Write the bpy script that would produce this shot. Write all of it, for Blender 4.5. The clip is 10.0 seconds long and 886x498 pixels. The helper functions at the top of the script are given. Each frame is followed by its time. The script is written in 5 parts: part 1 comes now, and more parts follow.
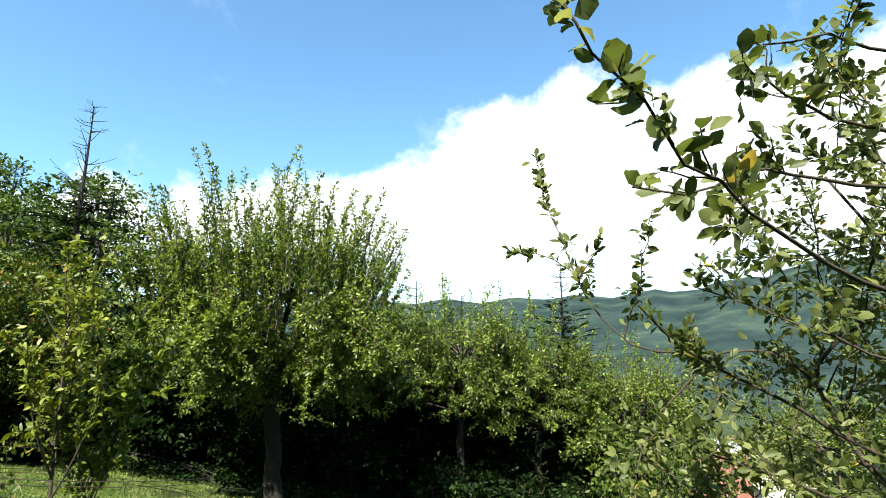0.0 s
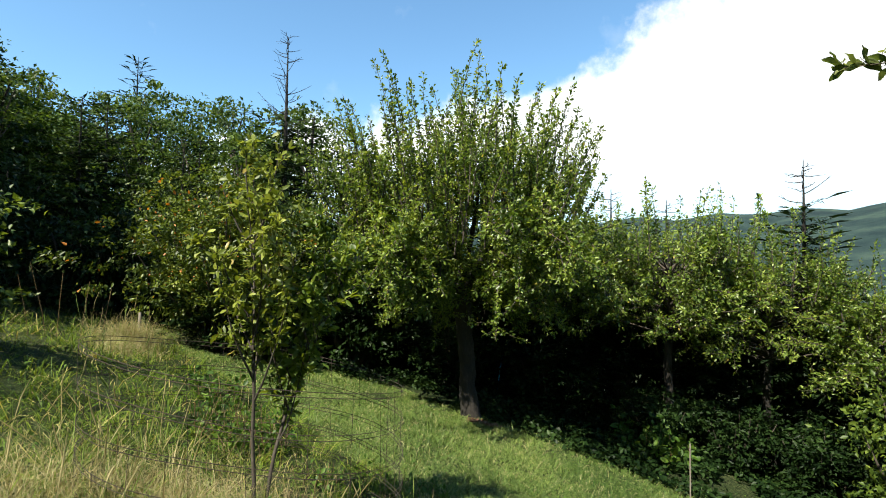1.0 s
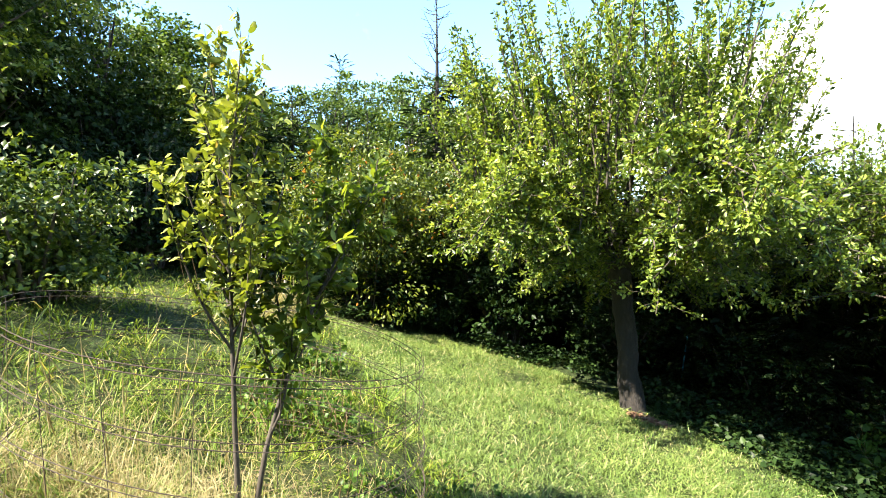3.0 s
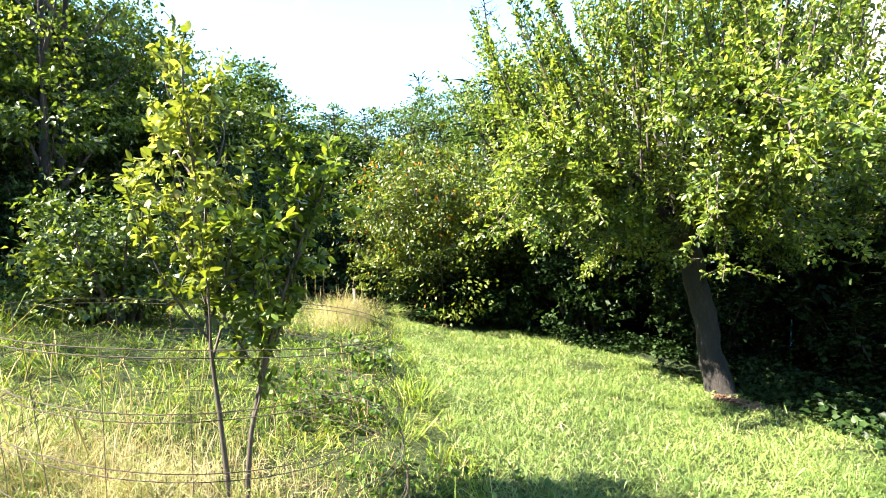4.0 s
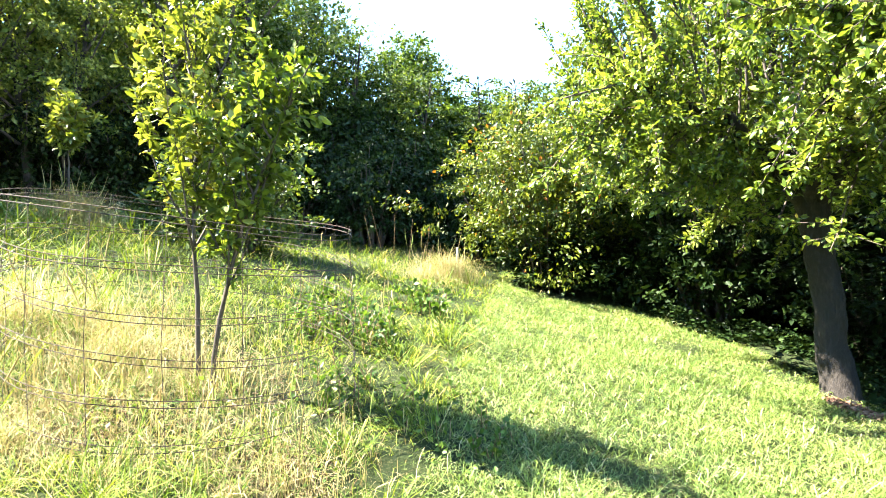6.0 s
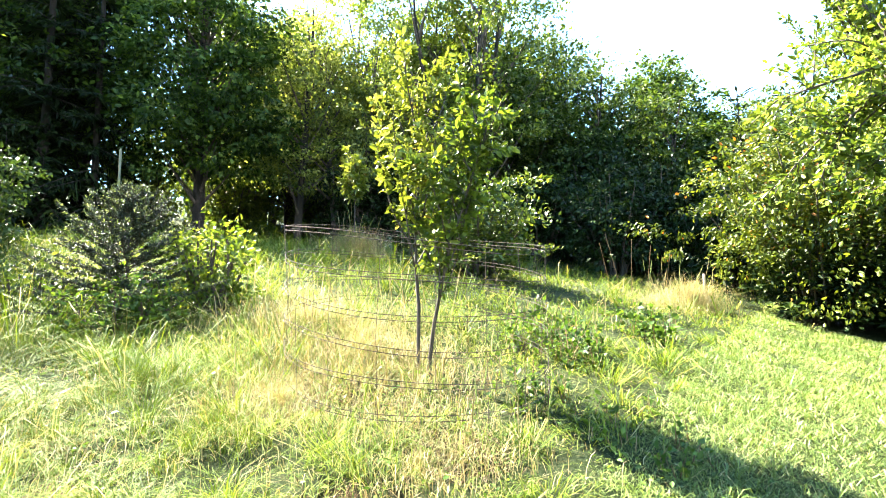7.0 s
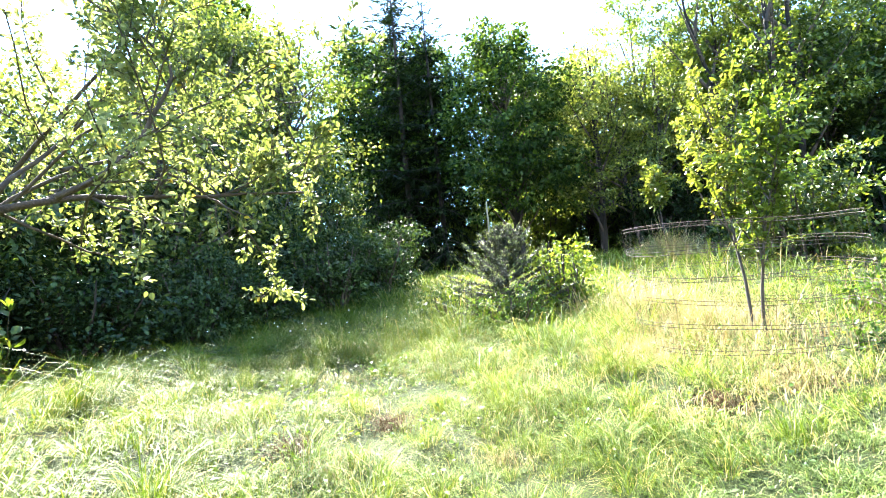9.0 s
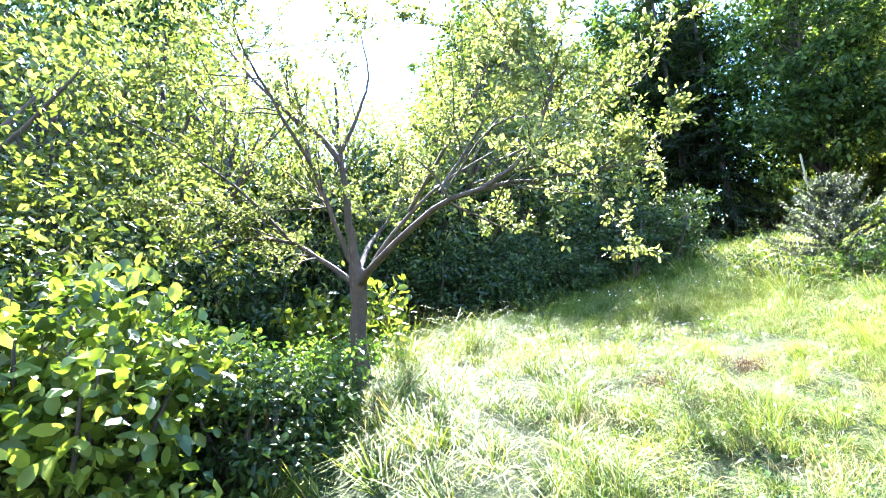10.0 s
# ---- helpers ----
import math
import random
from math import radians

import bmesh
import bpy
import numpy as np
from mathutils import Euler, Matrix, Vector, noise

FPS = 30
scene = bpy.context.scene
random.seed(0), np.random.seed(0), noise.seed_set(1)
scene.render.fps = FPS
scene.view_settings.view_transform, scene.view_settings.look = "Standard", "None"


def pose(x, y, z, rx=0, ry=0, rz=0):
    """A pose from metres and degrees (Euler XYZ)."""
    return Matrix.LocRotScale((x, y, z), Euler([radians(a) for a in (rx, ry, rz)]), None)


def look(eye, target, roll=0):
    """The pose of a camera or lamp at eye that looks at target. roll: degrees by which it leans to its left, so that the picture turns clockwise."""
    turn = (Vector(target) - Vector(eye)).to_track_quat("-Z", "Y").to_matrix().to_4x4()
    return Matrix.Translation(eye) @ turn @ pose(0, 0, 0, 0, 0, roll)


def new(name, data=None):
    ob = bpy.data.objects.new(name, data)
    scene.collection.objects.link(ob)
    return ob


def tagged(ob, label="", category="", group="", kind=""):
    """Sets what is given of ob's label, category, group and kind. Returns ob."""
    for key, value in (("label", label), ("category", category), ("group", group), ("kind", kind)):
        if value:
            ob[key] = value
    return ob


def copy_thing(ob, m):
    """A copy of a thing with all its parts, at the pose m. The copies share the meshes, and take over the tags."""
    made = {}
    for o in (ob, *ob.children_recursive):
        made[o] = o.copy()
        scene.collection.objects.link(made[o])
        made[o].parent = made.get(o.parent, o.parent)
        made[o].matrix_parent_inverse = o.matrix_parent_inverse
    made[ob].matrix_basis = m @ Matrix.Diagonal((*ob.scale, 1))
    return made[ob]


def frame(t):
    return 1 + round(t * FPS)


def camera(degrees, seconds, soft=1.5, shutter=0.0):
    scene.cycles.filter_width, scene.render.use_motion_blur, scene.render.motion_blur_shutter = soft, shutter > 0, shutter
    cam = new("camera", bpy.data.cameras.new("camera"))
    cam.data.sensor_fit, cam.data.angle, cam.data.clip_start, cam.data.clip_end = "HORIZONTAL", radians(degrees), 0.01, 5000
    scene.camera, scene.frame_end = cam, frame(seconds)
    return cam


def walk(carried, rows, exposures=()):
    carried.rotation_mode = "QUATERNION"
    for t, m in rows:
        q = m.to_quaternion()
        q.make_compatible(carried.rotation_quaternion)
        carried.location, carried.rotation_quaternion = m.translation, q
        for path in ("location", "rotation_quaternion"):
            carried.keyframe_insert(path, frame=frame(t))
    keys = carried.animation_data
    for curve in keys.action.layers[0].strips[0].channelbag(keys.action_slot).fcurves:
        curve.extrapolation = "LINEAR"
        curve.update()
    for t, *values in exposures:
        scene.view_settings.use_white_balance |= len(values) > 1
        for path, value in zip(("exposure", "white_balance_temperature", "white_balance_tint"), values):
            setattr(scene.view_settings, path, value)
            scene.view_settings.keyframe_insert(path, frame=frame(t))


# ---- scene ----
cam = camera(79.6, 10.0, soft=1.0)
PATH = [  # seconds, x, y, z, yaw, pitch, roll
    (0, 0.088, 0.241, 1.551, -0.24, 11.40, -0.12),
    (0.5, -0.023, 0.640, 1.516, 7.40, 7.83, -2.17),
    (1, -0.114, 1.047, 1.469, 19.51, 2.75, -0.62),
    (1.5, -0.135, 1.448, 1.454, 30.05, 2.02, 0.97),
    (2, -0.137, 1.875, 1.436, 33.93, 2.93, -1.35),
    (2.5, -0.060, 2.281, 1.347, 39.16, 2.89, -1.05),
    (2.7, -0.014, 2.431, 1.311, 39.46, 1.20, -0.26),
    (3.8, 0.421, 3.145, 1.046, 49.57, 0.78, 5.48),
    (4, 0.492, 3.259, 0.996, 52.42, 1.94, 6.71),
    (4.5, 0.664, 3.553, 0.871, 57.52, 4.21, 4.20),
    (5, 0.835, 3.829, 0.725, 65.06, 4.94, 3.40),
    (5.2, 0.885, 3.931, 0.675, 65.10, 4.71, 2.52),
    (6.3, 0.999, 4.452, 0.490, 75.92, 1.04, 2.19),
    (6.5, 1.048, 4.530, 0.465, 82.19, 3.15, 2.30),
    (7, 1.271, 4.708, 0.381, 98.51, 6.06, 0.94),
    (7.5, 1.567, 4.798, 0.279, 102.85, 7.97, 2.50),
    (8, 1.892, 4.880, 0.193, 110.57, 8.53, 3.00),
    (8.5, 2.258, 4.931, 0.129, 119.53, 9.21, 2.53),
    (9, 2.676, 4.920, 0.057, 130.59, 10.36, 5.68),
    (9.5, 3.089, 4.992, -0.051, 144.39, 12.20, 6.35),
    (10, 3.540, 4.975, -0.125, 157.72, 11.25, 5.17),
]
EXPOSURES = [  # seconds, stops, kelvin, tint
    (0, 1.72, 6500, 4), (0.5, 1.5, 6500, 4), (1.0, 1.42, 6600, 6), (2.0, 2.15, 6850, 9), (2.7, 2.68, 6800, 11), (3.8, 3.3, 6600, 14),
    (5.2, 3.7, 6600, 14), (6.5, 3.92, 6550, 14), (8.0, 3.92, 6500, 14), (8.8, 4.1, 6200, 17), (9.5, 4.35, 5700, 21), (10, 4.5, 5600, 24),
]
walk(cam, [(t, pose(x, y, z, 90 + pitch, roll, yaw)) for t, x, y, z, yaw, pitch, roll in PATH], EXPOSURES)
# camera done

# ---- light ----
SUN_YAW, SUN_UP = 158.0, 50.0   # degrees: anticlockwise from +y, above the horizon
SUN_WAY = Vector((-math.sin(radians(SUN_YAW)) * math.cos(radians(SUN_UP)), math.cos(radians(SUN_YAW)) * math.cos(radians(SUN_UP)), math.sin(radians(SUN_UP))))


def node(tree, kind, **values):
    n = tree.nodes.new(kind)
    for key, value in values.items():
        n.inputs[key.replace("_", " ")].default_value = value
    return n


def arith(tree, operation, a, b=None, c=None):
    n = tree.nodes.new("ShaderNodeMath")
    n.operation = operation
    for k, v in enumerate((a, b, c)):
        if v is None:
            continue
        if isinstance(v, (int, float)):
            n.inputs[k].default_value = v
        else:
            tree.links.new(v, n.inputs[k])
    return n.outputs[0]


def ramp(tree, fac, stops):
    n = tree.nodes.new("ShaderNodeValToRGB")
    e = n.color_ramp.elements
    while len(e) < len(stops):
        e.new(0.5)
    for el, (at, col) in zip(e, stops):
        el.position, el.color = at, (*col, 1)
    tree.links.new(fac, n.inputs[0])
    return n.outputs[0]


def make_world():
    world = bpy.data.worlds.new("sky")
    scene.world = world
    world.use_nodes = True
    t = world.node_tree
    t.nodes.clear()
    L = t.links.new
    sky = t.nodes.new("ShaderNodeTexSky")
    sky.sky_type, sky.sun_disc = "NISHITA", False
    sky.sun_elevation, sky.sun_rotation = radians(SUN_UP), radians(-SUN_YAW % 360)
    sky.air_density, sky.dust_density, sky.ozone_density = 1.0, 0.15, 1.0
    co = t.nodes.new("ShaderNodeTexCoord").outputs["Generated"]
    sep = t.nodes.new("ShaderNodeSeparateXYZ")
    L(co, sep.inputs[0])
    x, y, z = sep.outputs
    # bearing, clockwise from +y, as 0..1 over -180..180 degrees
    turn = arith(t, "MULTIPLY_ADD", arith(t, "ARCTAN2", x, y), 0.5 / math.pi, 0.5)
    up = arith(t, "MULTIPLY", arith(t, "ARCSINE", z), 180 / math.pi)
    top = ramp(t, turn, [(a / 360 + 0.5, (h / 60,) * 3) for a, h in CLOUD_TOP])
    noise_a = node(t, "ShaderNodeTexNoise", Scale=5.0, Detail=9.0, Roughness=0.55)
    noise_b = node(t, "ShaderNodeTexNoise", Scale=16.0, Detail=6.0, Roughness=0.6)
    L(co, noise_a.inputs[0]), L(co, noise_b.inputs[0])
    ragged = arith(t, "MULTIPLY_ADD", arith(t, "SUBTRACT", noise_a.outputs[0], 0.5), 14.0, arith(t, "MULTIPLY", arith(t, "SUBTRACT", noise_b.outputs[0], 0.5), 6.0))
    depth = arith(t, "SUBTRACT", arith(t, "MULTIPLY_ADD", top, 60.0, ragged), up)
    mask = t.nodes.new("ShaderNodeMapRange")
    mask.inputs[1].default_value, mask.inputs[2].default_value, mask.interpolation_type = -0.6, 2.6, "SMOOTHSTEP"
    L(depth, mask.inputs[0])
    # the cloud thins to haze near the horizon
    low = t.nodes.new("ShaderNodeMapRange")
    low.inputs[1].default_value, low.inputs[2].default_value = 6.0, 13.0
    low.inputs[3].default_value, low.inputs[4].default_value = 0.35, 1.0
    L(up, low.inputs[0])
    # small wisps in the open blue
    wisp = node(t, "ShaderNodeTexNoise", Scale=7.0, Detail=7.0, Roughness=0.6)
    L(co, wisp.inputs[0])
    wm = t.nodes.new("ShaderNodeMapRange")
    wm.inputs[1].default_value, wm.inputs[2].default_value, wm.inputs[4].default_value = 0.60, 0.9, 0.25
    L(wisp.outputs[0], wm.inputs[0])
    cover = arith(t, "MAXIMUM", arith(t, "MULTIPLY", mask.outputs[0], low.outputs[0]), wm.outputs[0])
    shade = ramp(t, noise_b.outputs[0], [(0.3, (0.86, 0.90, 0.96)), (0.62, (1, 1, 1))])
    bright = t.nodes.new("ShaderNodeVectorMath")
    bright.operation = "SCALE"
    bright.inputs[3].default_value = CLOUD_LIGHT
    L(shade, bright.inputs[0])
    clear = t.nodes.new("ShaderNodeMix")
    clear.data_type, clear.blend_type = "RGBA", "MULTIPLY"
    clear.inputs[0].default_value = 1
    clear.inputs[7].default_value = (0.92, 1.2, 1.29, 1)
    L(sky.outputs[0], clear.inputs[6])
    mix = t.nodes.new("ShaderNodeMix")
    mix.data_type = "RGBA"
    L(cover, mix.inputs[0]), L(clear.outputs[2], mix.inputs[6]), L(bright.outputs[0], mix.inputs[7])
    bg = node(t, "ShaderNodeBackground", Strength=SKY_STRENGTH)
    L(mix.outputs[2], bg.inputs[0])
    L(bg.outputs[0], t.nodes.new("ShaderNodeOutputWorld").inputs[0])


SKY_STRENGTH, CLOUD_LIGHT = 0.075, 7.4
CLOUD_TOP = [(-180, 0), (-62, 0), (-44, 13), (-31, 17.5), (-18, 19), (-5.4, 20.5), (4.3, 24), (14, 27), (25, 26.5), (35, 26), (60, 27), (90, 18), (120, 4), (180, 0)]
make_world()
sun = new("sun", bpy.data.lights.new("sun", "SUN"))
sun.data.energy, sun.data.angle, sun.data.color = 5.0, radians(0.55), (1.0, 0.93, 0.80)
sun.matrix_world = look(SUN_WAY * 60, (0, 0, 0))


# ---- materials ----
def material(name):
    m = bpy.data.materials.new(name)
    m.use_nodes = True
    t = m.node_tree
    t.nodes.clear()
    return m, t, t.nodes.new("ShaderNodeOutputMaterial")


def leaf_material(name, dark, mid, light, odd=None, share=0.04, through_light=0.42, glow=(1.35, 1.25, 0.55), rough=0.45, gloss=0.36, scale=1.3):
    """Leaves or blades: each one its own tint, patches of tint over the plant, light shining through."""
    m, t, out = material(name)
    L = t.links.new
    geo = t.nodes.new("ShaderNodeNewGeometry")
    co = t.nodes.new("ShaderNodeTexCoord").outputs["Object"]
    patch = node(t, "ShaderNodeTexNoise", Scale=scale, Detail=3.0)
    L(co, patch.inputs[0])
    fac = arith(t, "MULTIPLY_ADD", geo.outputs["Random Per Island"], 0.65, arith(t, "MULTIPLY_ADD", arith(t, "SUBTRACT", patch.outputs[0], 0.5), 1.4, 0.18))
    tone = lambda c, k: (k * c[0], k * c[1], 0.8 * k * c[2])
    col = ramp(t, fac, [(0.0, tone(dark, 0.62)), (0.5, tone(mid, 0.72)), (1.0, tone(light, 0.86))])
    if odd:
        pick = arith(t, "GREATER_THAN", arith(t, "FRACT", arith(t, "MULTIPLY", geo.outputs["Random Per Island"], 37.7)), 1 - share)
        mix = t.nodes.new("ShaderNodeMix")
        mix.data_type = "RGBA"
        mix.inputs[7].default_value = (*odd, 1)
        L(pick, mix.inputs[0]), L(col, mix.inputs[6])
        col = mix.outputs[2]
    shine = node(t, "ShaderNodeBsdfPrincipled", Roughness=rough)
    shine.inputs["Specular IOR Level"].default_value = gloss
    L(col, shine.inputs["Base Color"])
    tint = t.nodes.new("ShaderNodeMix")
    tint.data_type, tint.blend_type = "RGBA", "MULTIPLY"
    tint.inputs[0].default_value = 1
    tint.inputs[7].default_value = (*glow, 1)
    L(col, tint.inputs[6])
    lit = t.nodes.new("ShaderNodeBsdfTranslucent")
    L(tint.outputs[2], lit.inputs[0])
    mixs = t.nodes.new("ShaderNodeMixShader")
    mixs.inputs[0].default_value = 0.85 * through_light
    L(shine.outputs[0], mixs.inputs[1]), L(lit.outputs[0], mixs.inputs[2])
    L(mixs.outputs[0], out.inputs[0])
    return m


def rough_material(name, stops, scale=6.0, fine=60.0, rough=0.9, bump=0.4, stretch=(1, 1, 1), metal=0.0, depth=0.01):
    """Bark, soil, plaster and the like: colour by two scales of noise, with relief."""
    m, t, out = material(name)
    L = t.links.new
    mp = t.nodes.new("ShaderNodeMapping")
    mp.inputs["Scale"].default_value = stretch
    L(t.nodes.new("ShaderNodeTexCoord").outputs["Object"], mp.inputs[0])
    a = node(t, "ShaderNodeTexNoise", Scale=scale, Detail=6.0, Roughness=0.6)
    b = node(t, "ShaderNodeTexNoise", Scale=fine, Detail=5.0, Roughness=0.65)
    L(mp.outputs[0], a.inputs[0]), L(mp.outputs[0], b.inputs[0])
    fac = arith(t, "MULTIPLY_ADD", b.outputs[0], 0.45, arith(t, "MULTIPLY", a.outputs[0], 0.6))
    p = node(t, "ShaderNodeBsdfPrincipled", Roughness=rough, Metallic=metal)
    L(ramp(t, fac, stops), p.inputs["Base Color"])
    bp = node(t, "ShaderNodeBump", Strength=bump, Distance=depth)
    L(fac, bp.inputs["Height"]), L(bp.outputs[0], p.inputs["Normal"])
    L(p.outputs[0], out.inputs[0])
    return m


BARK = rough_material("apple_bark", [(0.3, (0.012, 0.008, 0.004)), (0.55, (0.040, 0.028, 0.016)), (0.78, (0.10, 0.075, 0.045))], 9, 45, 0.92, 0.9, (1, 1, 0.35), depth=0.03)
# dark old bark, lowered further so crown shade is put into its colour
BARK_SHADED = rough_material("shaded_old_bark", [(0.3, (0.006, 0.005, 0.004)), (0.55, (0.017, 0.014, 0.011)), (0.78, (0.05, 0.042, 0.035))], 9, 45, 0.95, 1.0, (1, 1, 0.35), depth=0.04)
BARK_DARK = rough_material("dark_bark", [(0.3, (0.02, 0.016, 0.013)), (0.6, (0.07, 0.055, 0.043)), (0.8, (0.14, 0.12, 0.10))], 5, 30, 0.95, 0.8, (1, 1, 0.3), depth=0.03)
BARK_YOUNG = rough_material("young_bark", [(0.3, (0.018, 0.014, 0.010)), (0.55, (0.045, 0.036, 0.026)), (0.75, (0.11, 0.095, 0.075))], 20, 90, 0.8, 0.4, (1, 1, 0.5), depth=0.004)
BARK_TWIG = rough_material("grey_twig_bark", [(0.3, (0.014, 0.010, 0.006)), (0.55, (0.042, 0.032, 0.019)), (0.75, (0.10, 0.08, 0.055))], 25, 120, 0.9, 0.5, (1, 1, 0.4), depth=0.004)
WIRE = rough_material("rusty_wire", [(0.3, (0.014, 0.010, 0.008)), (0.6, (0.04, 0.027, 0.02)), (0.8, (0.09, 0.065, 0.05))], 30, 200, 0.97, 0.2, depth=0.001)
APPLE_LEAF = leaf_material("apple_leaves", (0.03, 0.060, 0.010), (0.125, 0.20, 0.032), (0.37, 0.45, 0.12), (0.30, 0.26, 0.05), 0.01, 0.5, rough=0.38, gloss=0.42)
NEAR_LEAF = leaf_material("near_apple_leaves", (0.045, 0.075, 0.020), (0.14, 0.18, 0.055), (0.35, 0.375, 0.19), (0.42, 0.30, 0.04), 0.01, 0.58, (1.15, 1.12, 0.7), 0.5, 0.4, 0.9)
SAP_LEAF = leaf_material("yellow_green_leaves", (0.085, 0.13, 0.016), (0.19, 0.24, 0.035), (0.36, 0.40, 0.10), (0.28, 0.22, 0.05), 0.02, 0.45, (1.25, 1.18, 0.65))
SAP_LEAF_GREEN = leaf_material("fresh_green_leaves", (0.05, 0.095, 0.016), (0.12, 0.19, 0.03), (0.29, 0.35, 0.06), None, 0, 0.55)
BUSH_LEAF = leaf_material("bush_leaves", (0.024, 0.046, 0.008), (0.075, 0.118, 0.017), (0.21, 0.25, 0.038), (0.40, 0.15, 0.025), 0.02, 0.4)
FIELD_LEAF = leaf_material("meadow_bush_leaves", (0.022, 0.046, 0.010), (0.060, 0.108, 0.020), (0.22, 0.28, 0.055), None, 0, 0.38)
# albedo pushed near black: deep shade under the trees is put into this colour
DARK_LEAF = leaf_material("leaves_darkened_for_shade", (0.006, 0.016, 0.006), (0.015, 0.034, 0.011), (0.036, 0.066, 0.020), None, 0, 0.2, gloss=0.1)
HEDGE_LEAF = leaf_material("bramble_leaves", (0.014, 0.034, 0.012), (0.036, 0.072, 0.022), (0.09, 0.15, 0.045), None, 0, 0.3, gloss=0.25)
MID_LEAF = leaf_material("wood_edge_leaves", (0.018, 0.042, 0.010), (0.048, 0.092, 0.020), (0.14, 0.20, 0.045), None, 0, 0.4, scale=0.6, gloss=0.2)
WOOD_LEAF = leaf_material("woodland_leaves", (0.014, 0.034, 0.009), (0.038, 0.080, 0.018), (0.13, 0.205, 0.04), None, 0, 0.42, rough=0.55, scale=0.5, gloss=0.15)
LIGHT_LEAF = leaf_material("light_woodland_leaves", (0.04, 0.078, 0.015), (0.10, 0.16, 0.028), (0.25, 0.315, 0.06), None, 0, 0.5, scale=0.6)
# leaf colour raised to stand in for sun shining through the crown
PALE_LEAF = leaf_material("lit_woodland_leaves", (0.06, 0.10, 0.03), (0.17, 0.23, 0.06), (0.42, 0.48, 0.18), None, 0, 0.7, scale=0.9)
SILVER_LEAF = leaf_material("willow_leaves", (0.038, 0.066, 0.018), (0.105, 0.148, 0.040), (0.26, 0.305, 0.10), None, 0, 0.55, scale=0.9)
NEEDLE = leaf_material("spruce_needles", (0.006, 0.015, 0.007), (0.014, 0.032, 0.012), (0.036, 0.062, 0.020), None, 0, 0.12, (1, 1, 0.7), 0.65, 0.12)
# two needle colours: a bright one for lit tips, a dark one for the shaded core
NEEDLE_LIT = leaf_material("lit_tip_needles", (0.03, 0.052, 0.02), (0.10, 0.145, 0.06), (0.32, 0.385, 0.18), None, 0, 0.45, (1.15, 1.1, 0.7), 0.32, 0.6)
NEEDLE_CORE = leaf_material("shaded_core_needles", (0.008, 0.015, 0.009), (0.02, 0.034, 0.02), (0.06, 0.085, 0.05), None, 0, 0.2, (1.1, 1.1, 0.8), 0.4, 0.4)
GRASS = leaf_material("grass_blades", (0.030, 0.068, 0.008), (0.105, 0.175, 0.018), (0.25, 0.305, 0.040), (0.36, 0.30, 0.12), 0.09, 0.34, (1.2, 1.18, 0.5), 0.58, 0.2, 0.7)
LAWN = leaf_material("short_grass_blades", (0.075, 0.14, 0.034), (0.145, 0.225, 0.062), (0.275, 0.35, 0.115), (0.38, 0.34, 0.18), 0.08, 0.34, (1.15, 1.12, 0.62), 0.45, 0.35, 0.7)
STRAW = leaf_material("dry_grass", (0.22, 0.175, 0.085), (0.42, 0.355, 0.20), (0.56, 0.50, 0.34), (0.17, 0.23, 0.05), 0.25, 0.35, (1.1, 1.0, 0.7), 0.6, 0.3)
WEED = leaf_material("weed_leaves", (0.035, 0.085, 0.018), (0.075, 0.15, 0.03), (0.17, 0.27, 0.05), None, 0, 0.45, gloss=0.22)
FELT = leaf_material("felted_stalk", (0.14, 0.15, 0.11), (0.22, 0.23, 0.17), (0.32, 0.33, 0.26), None, 0, 0.2, (1, 1, 1))
STALK = leaf_material("brown_stalks", (0.10, 0.06, 0.035), (0.20, 0.13, 0.075), (0.33, 0.25, 0.16), None, 0, 0.2, (1, 1, 1))
DEAD_GRASS = leaf_material("brown_dead_grass", (0.03, 0.018, 0.010), (0.085, 0.052, 0.030), (0.17, 0.115, 0.07), None, 0, 0.2, (1, 1, 1), 0.7, 0.1)
MULCH = rough_material("straw_mulch", [(0.3, (0.10, 0.07, 0.04)), (0.6, (0.24, 0.18, 0.10)), (0.8, (0.38, 0.31, 0.20))], 8, 50, 0.95, 0.8)
CHIPS = rough_material("bare_soil_and_chips", [(0.3, (0.07, 0.035, 0.02)), (0.6, (0.19, 0.10, 0.06)), (0.8, (0.30, 0.19, 0.12))], 10, 70, 0.95, 0.8)
WOODPOST = rough_material("weathered_wood", [(0.3, (0.09, 0.072, 0.055)), (0.6, (0.19, 0.165, 0.135)), (0.8, (0.30, 0.27, 0.23))], 12, 80, 0.9, 0.5, (1, 1, 0.2))
BLUE = rough_material("blue_twine", [(0.3, (0.02, 0.16, 0.24)), (0.7, (0.05, 0.32, 0.45))], 20, 90, 0.5, 0.1)
PLASTER = rough_material("pale_plaster", [(0.3, (0.62, 0.60, 0.55)), (0.7, (0.80, 0.78, 0.74))], 1, 12, 0.9, 0.2)
ROOF = rough_material("red_roof_tiles", [(0.3, (0.13, 0.045, 0.03)), (0.7, (0.24, 0.095, 0.065))], 1, 15, 0.85, 0.4)
ROOF_GREY = rough_material("grey_roof", [(0.3, (0.20, 0.20, 0.21)), (0.7, (0.34, 0.34, 0.36))], 1, 15, 0.8, 0.3)
PANE = rough_material("dark_window", [(0.3, (0.02, 0.025, 0.03)), (0.7, (0.05, 0.06, 0.07))], 1, 5, 0.15, 0.0)
FRAME_WHITE = rough_material("white_frame", [(0.3, (0.7, 0.7, 0.68)), (0.7, (0.82, 0.82, 0.80))], 3, 30, 0.6, 0.1)


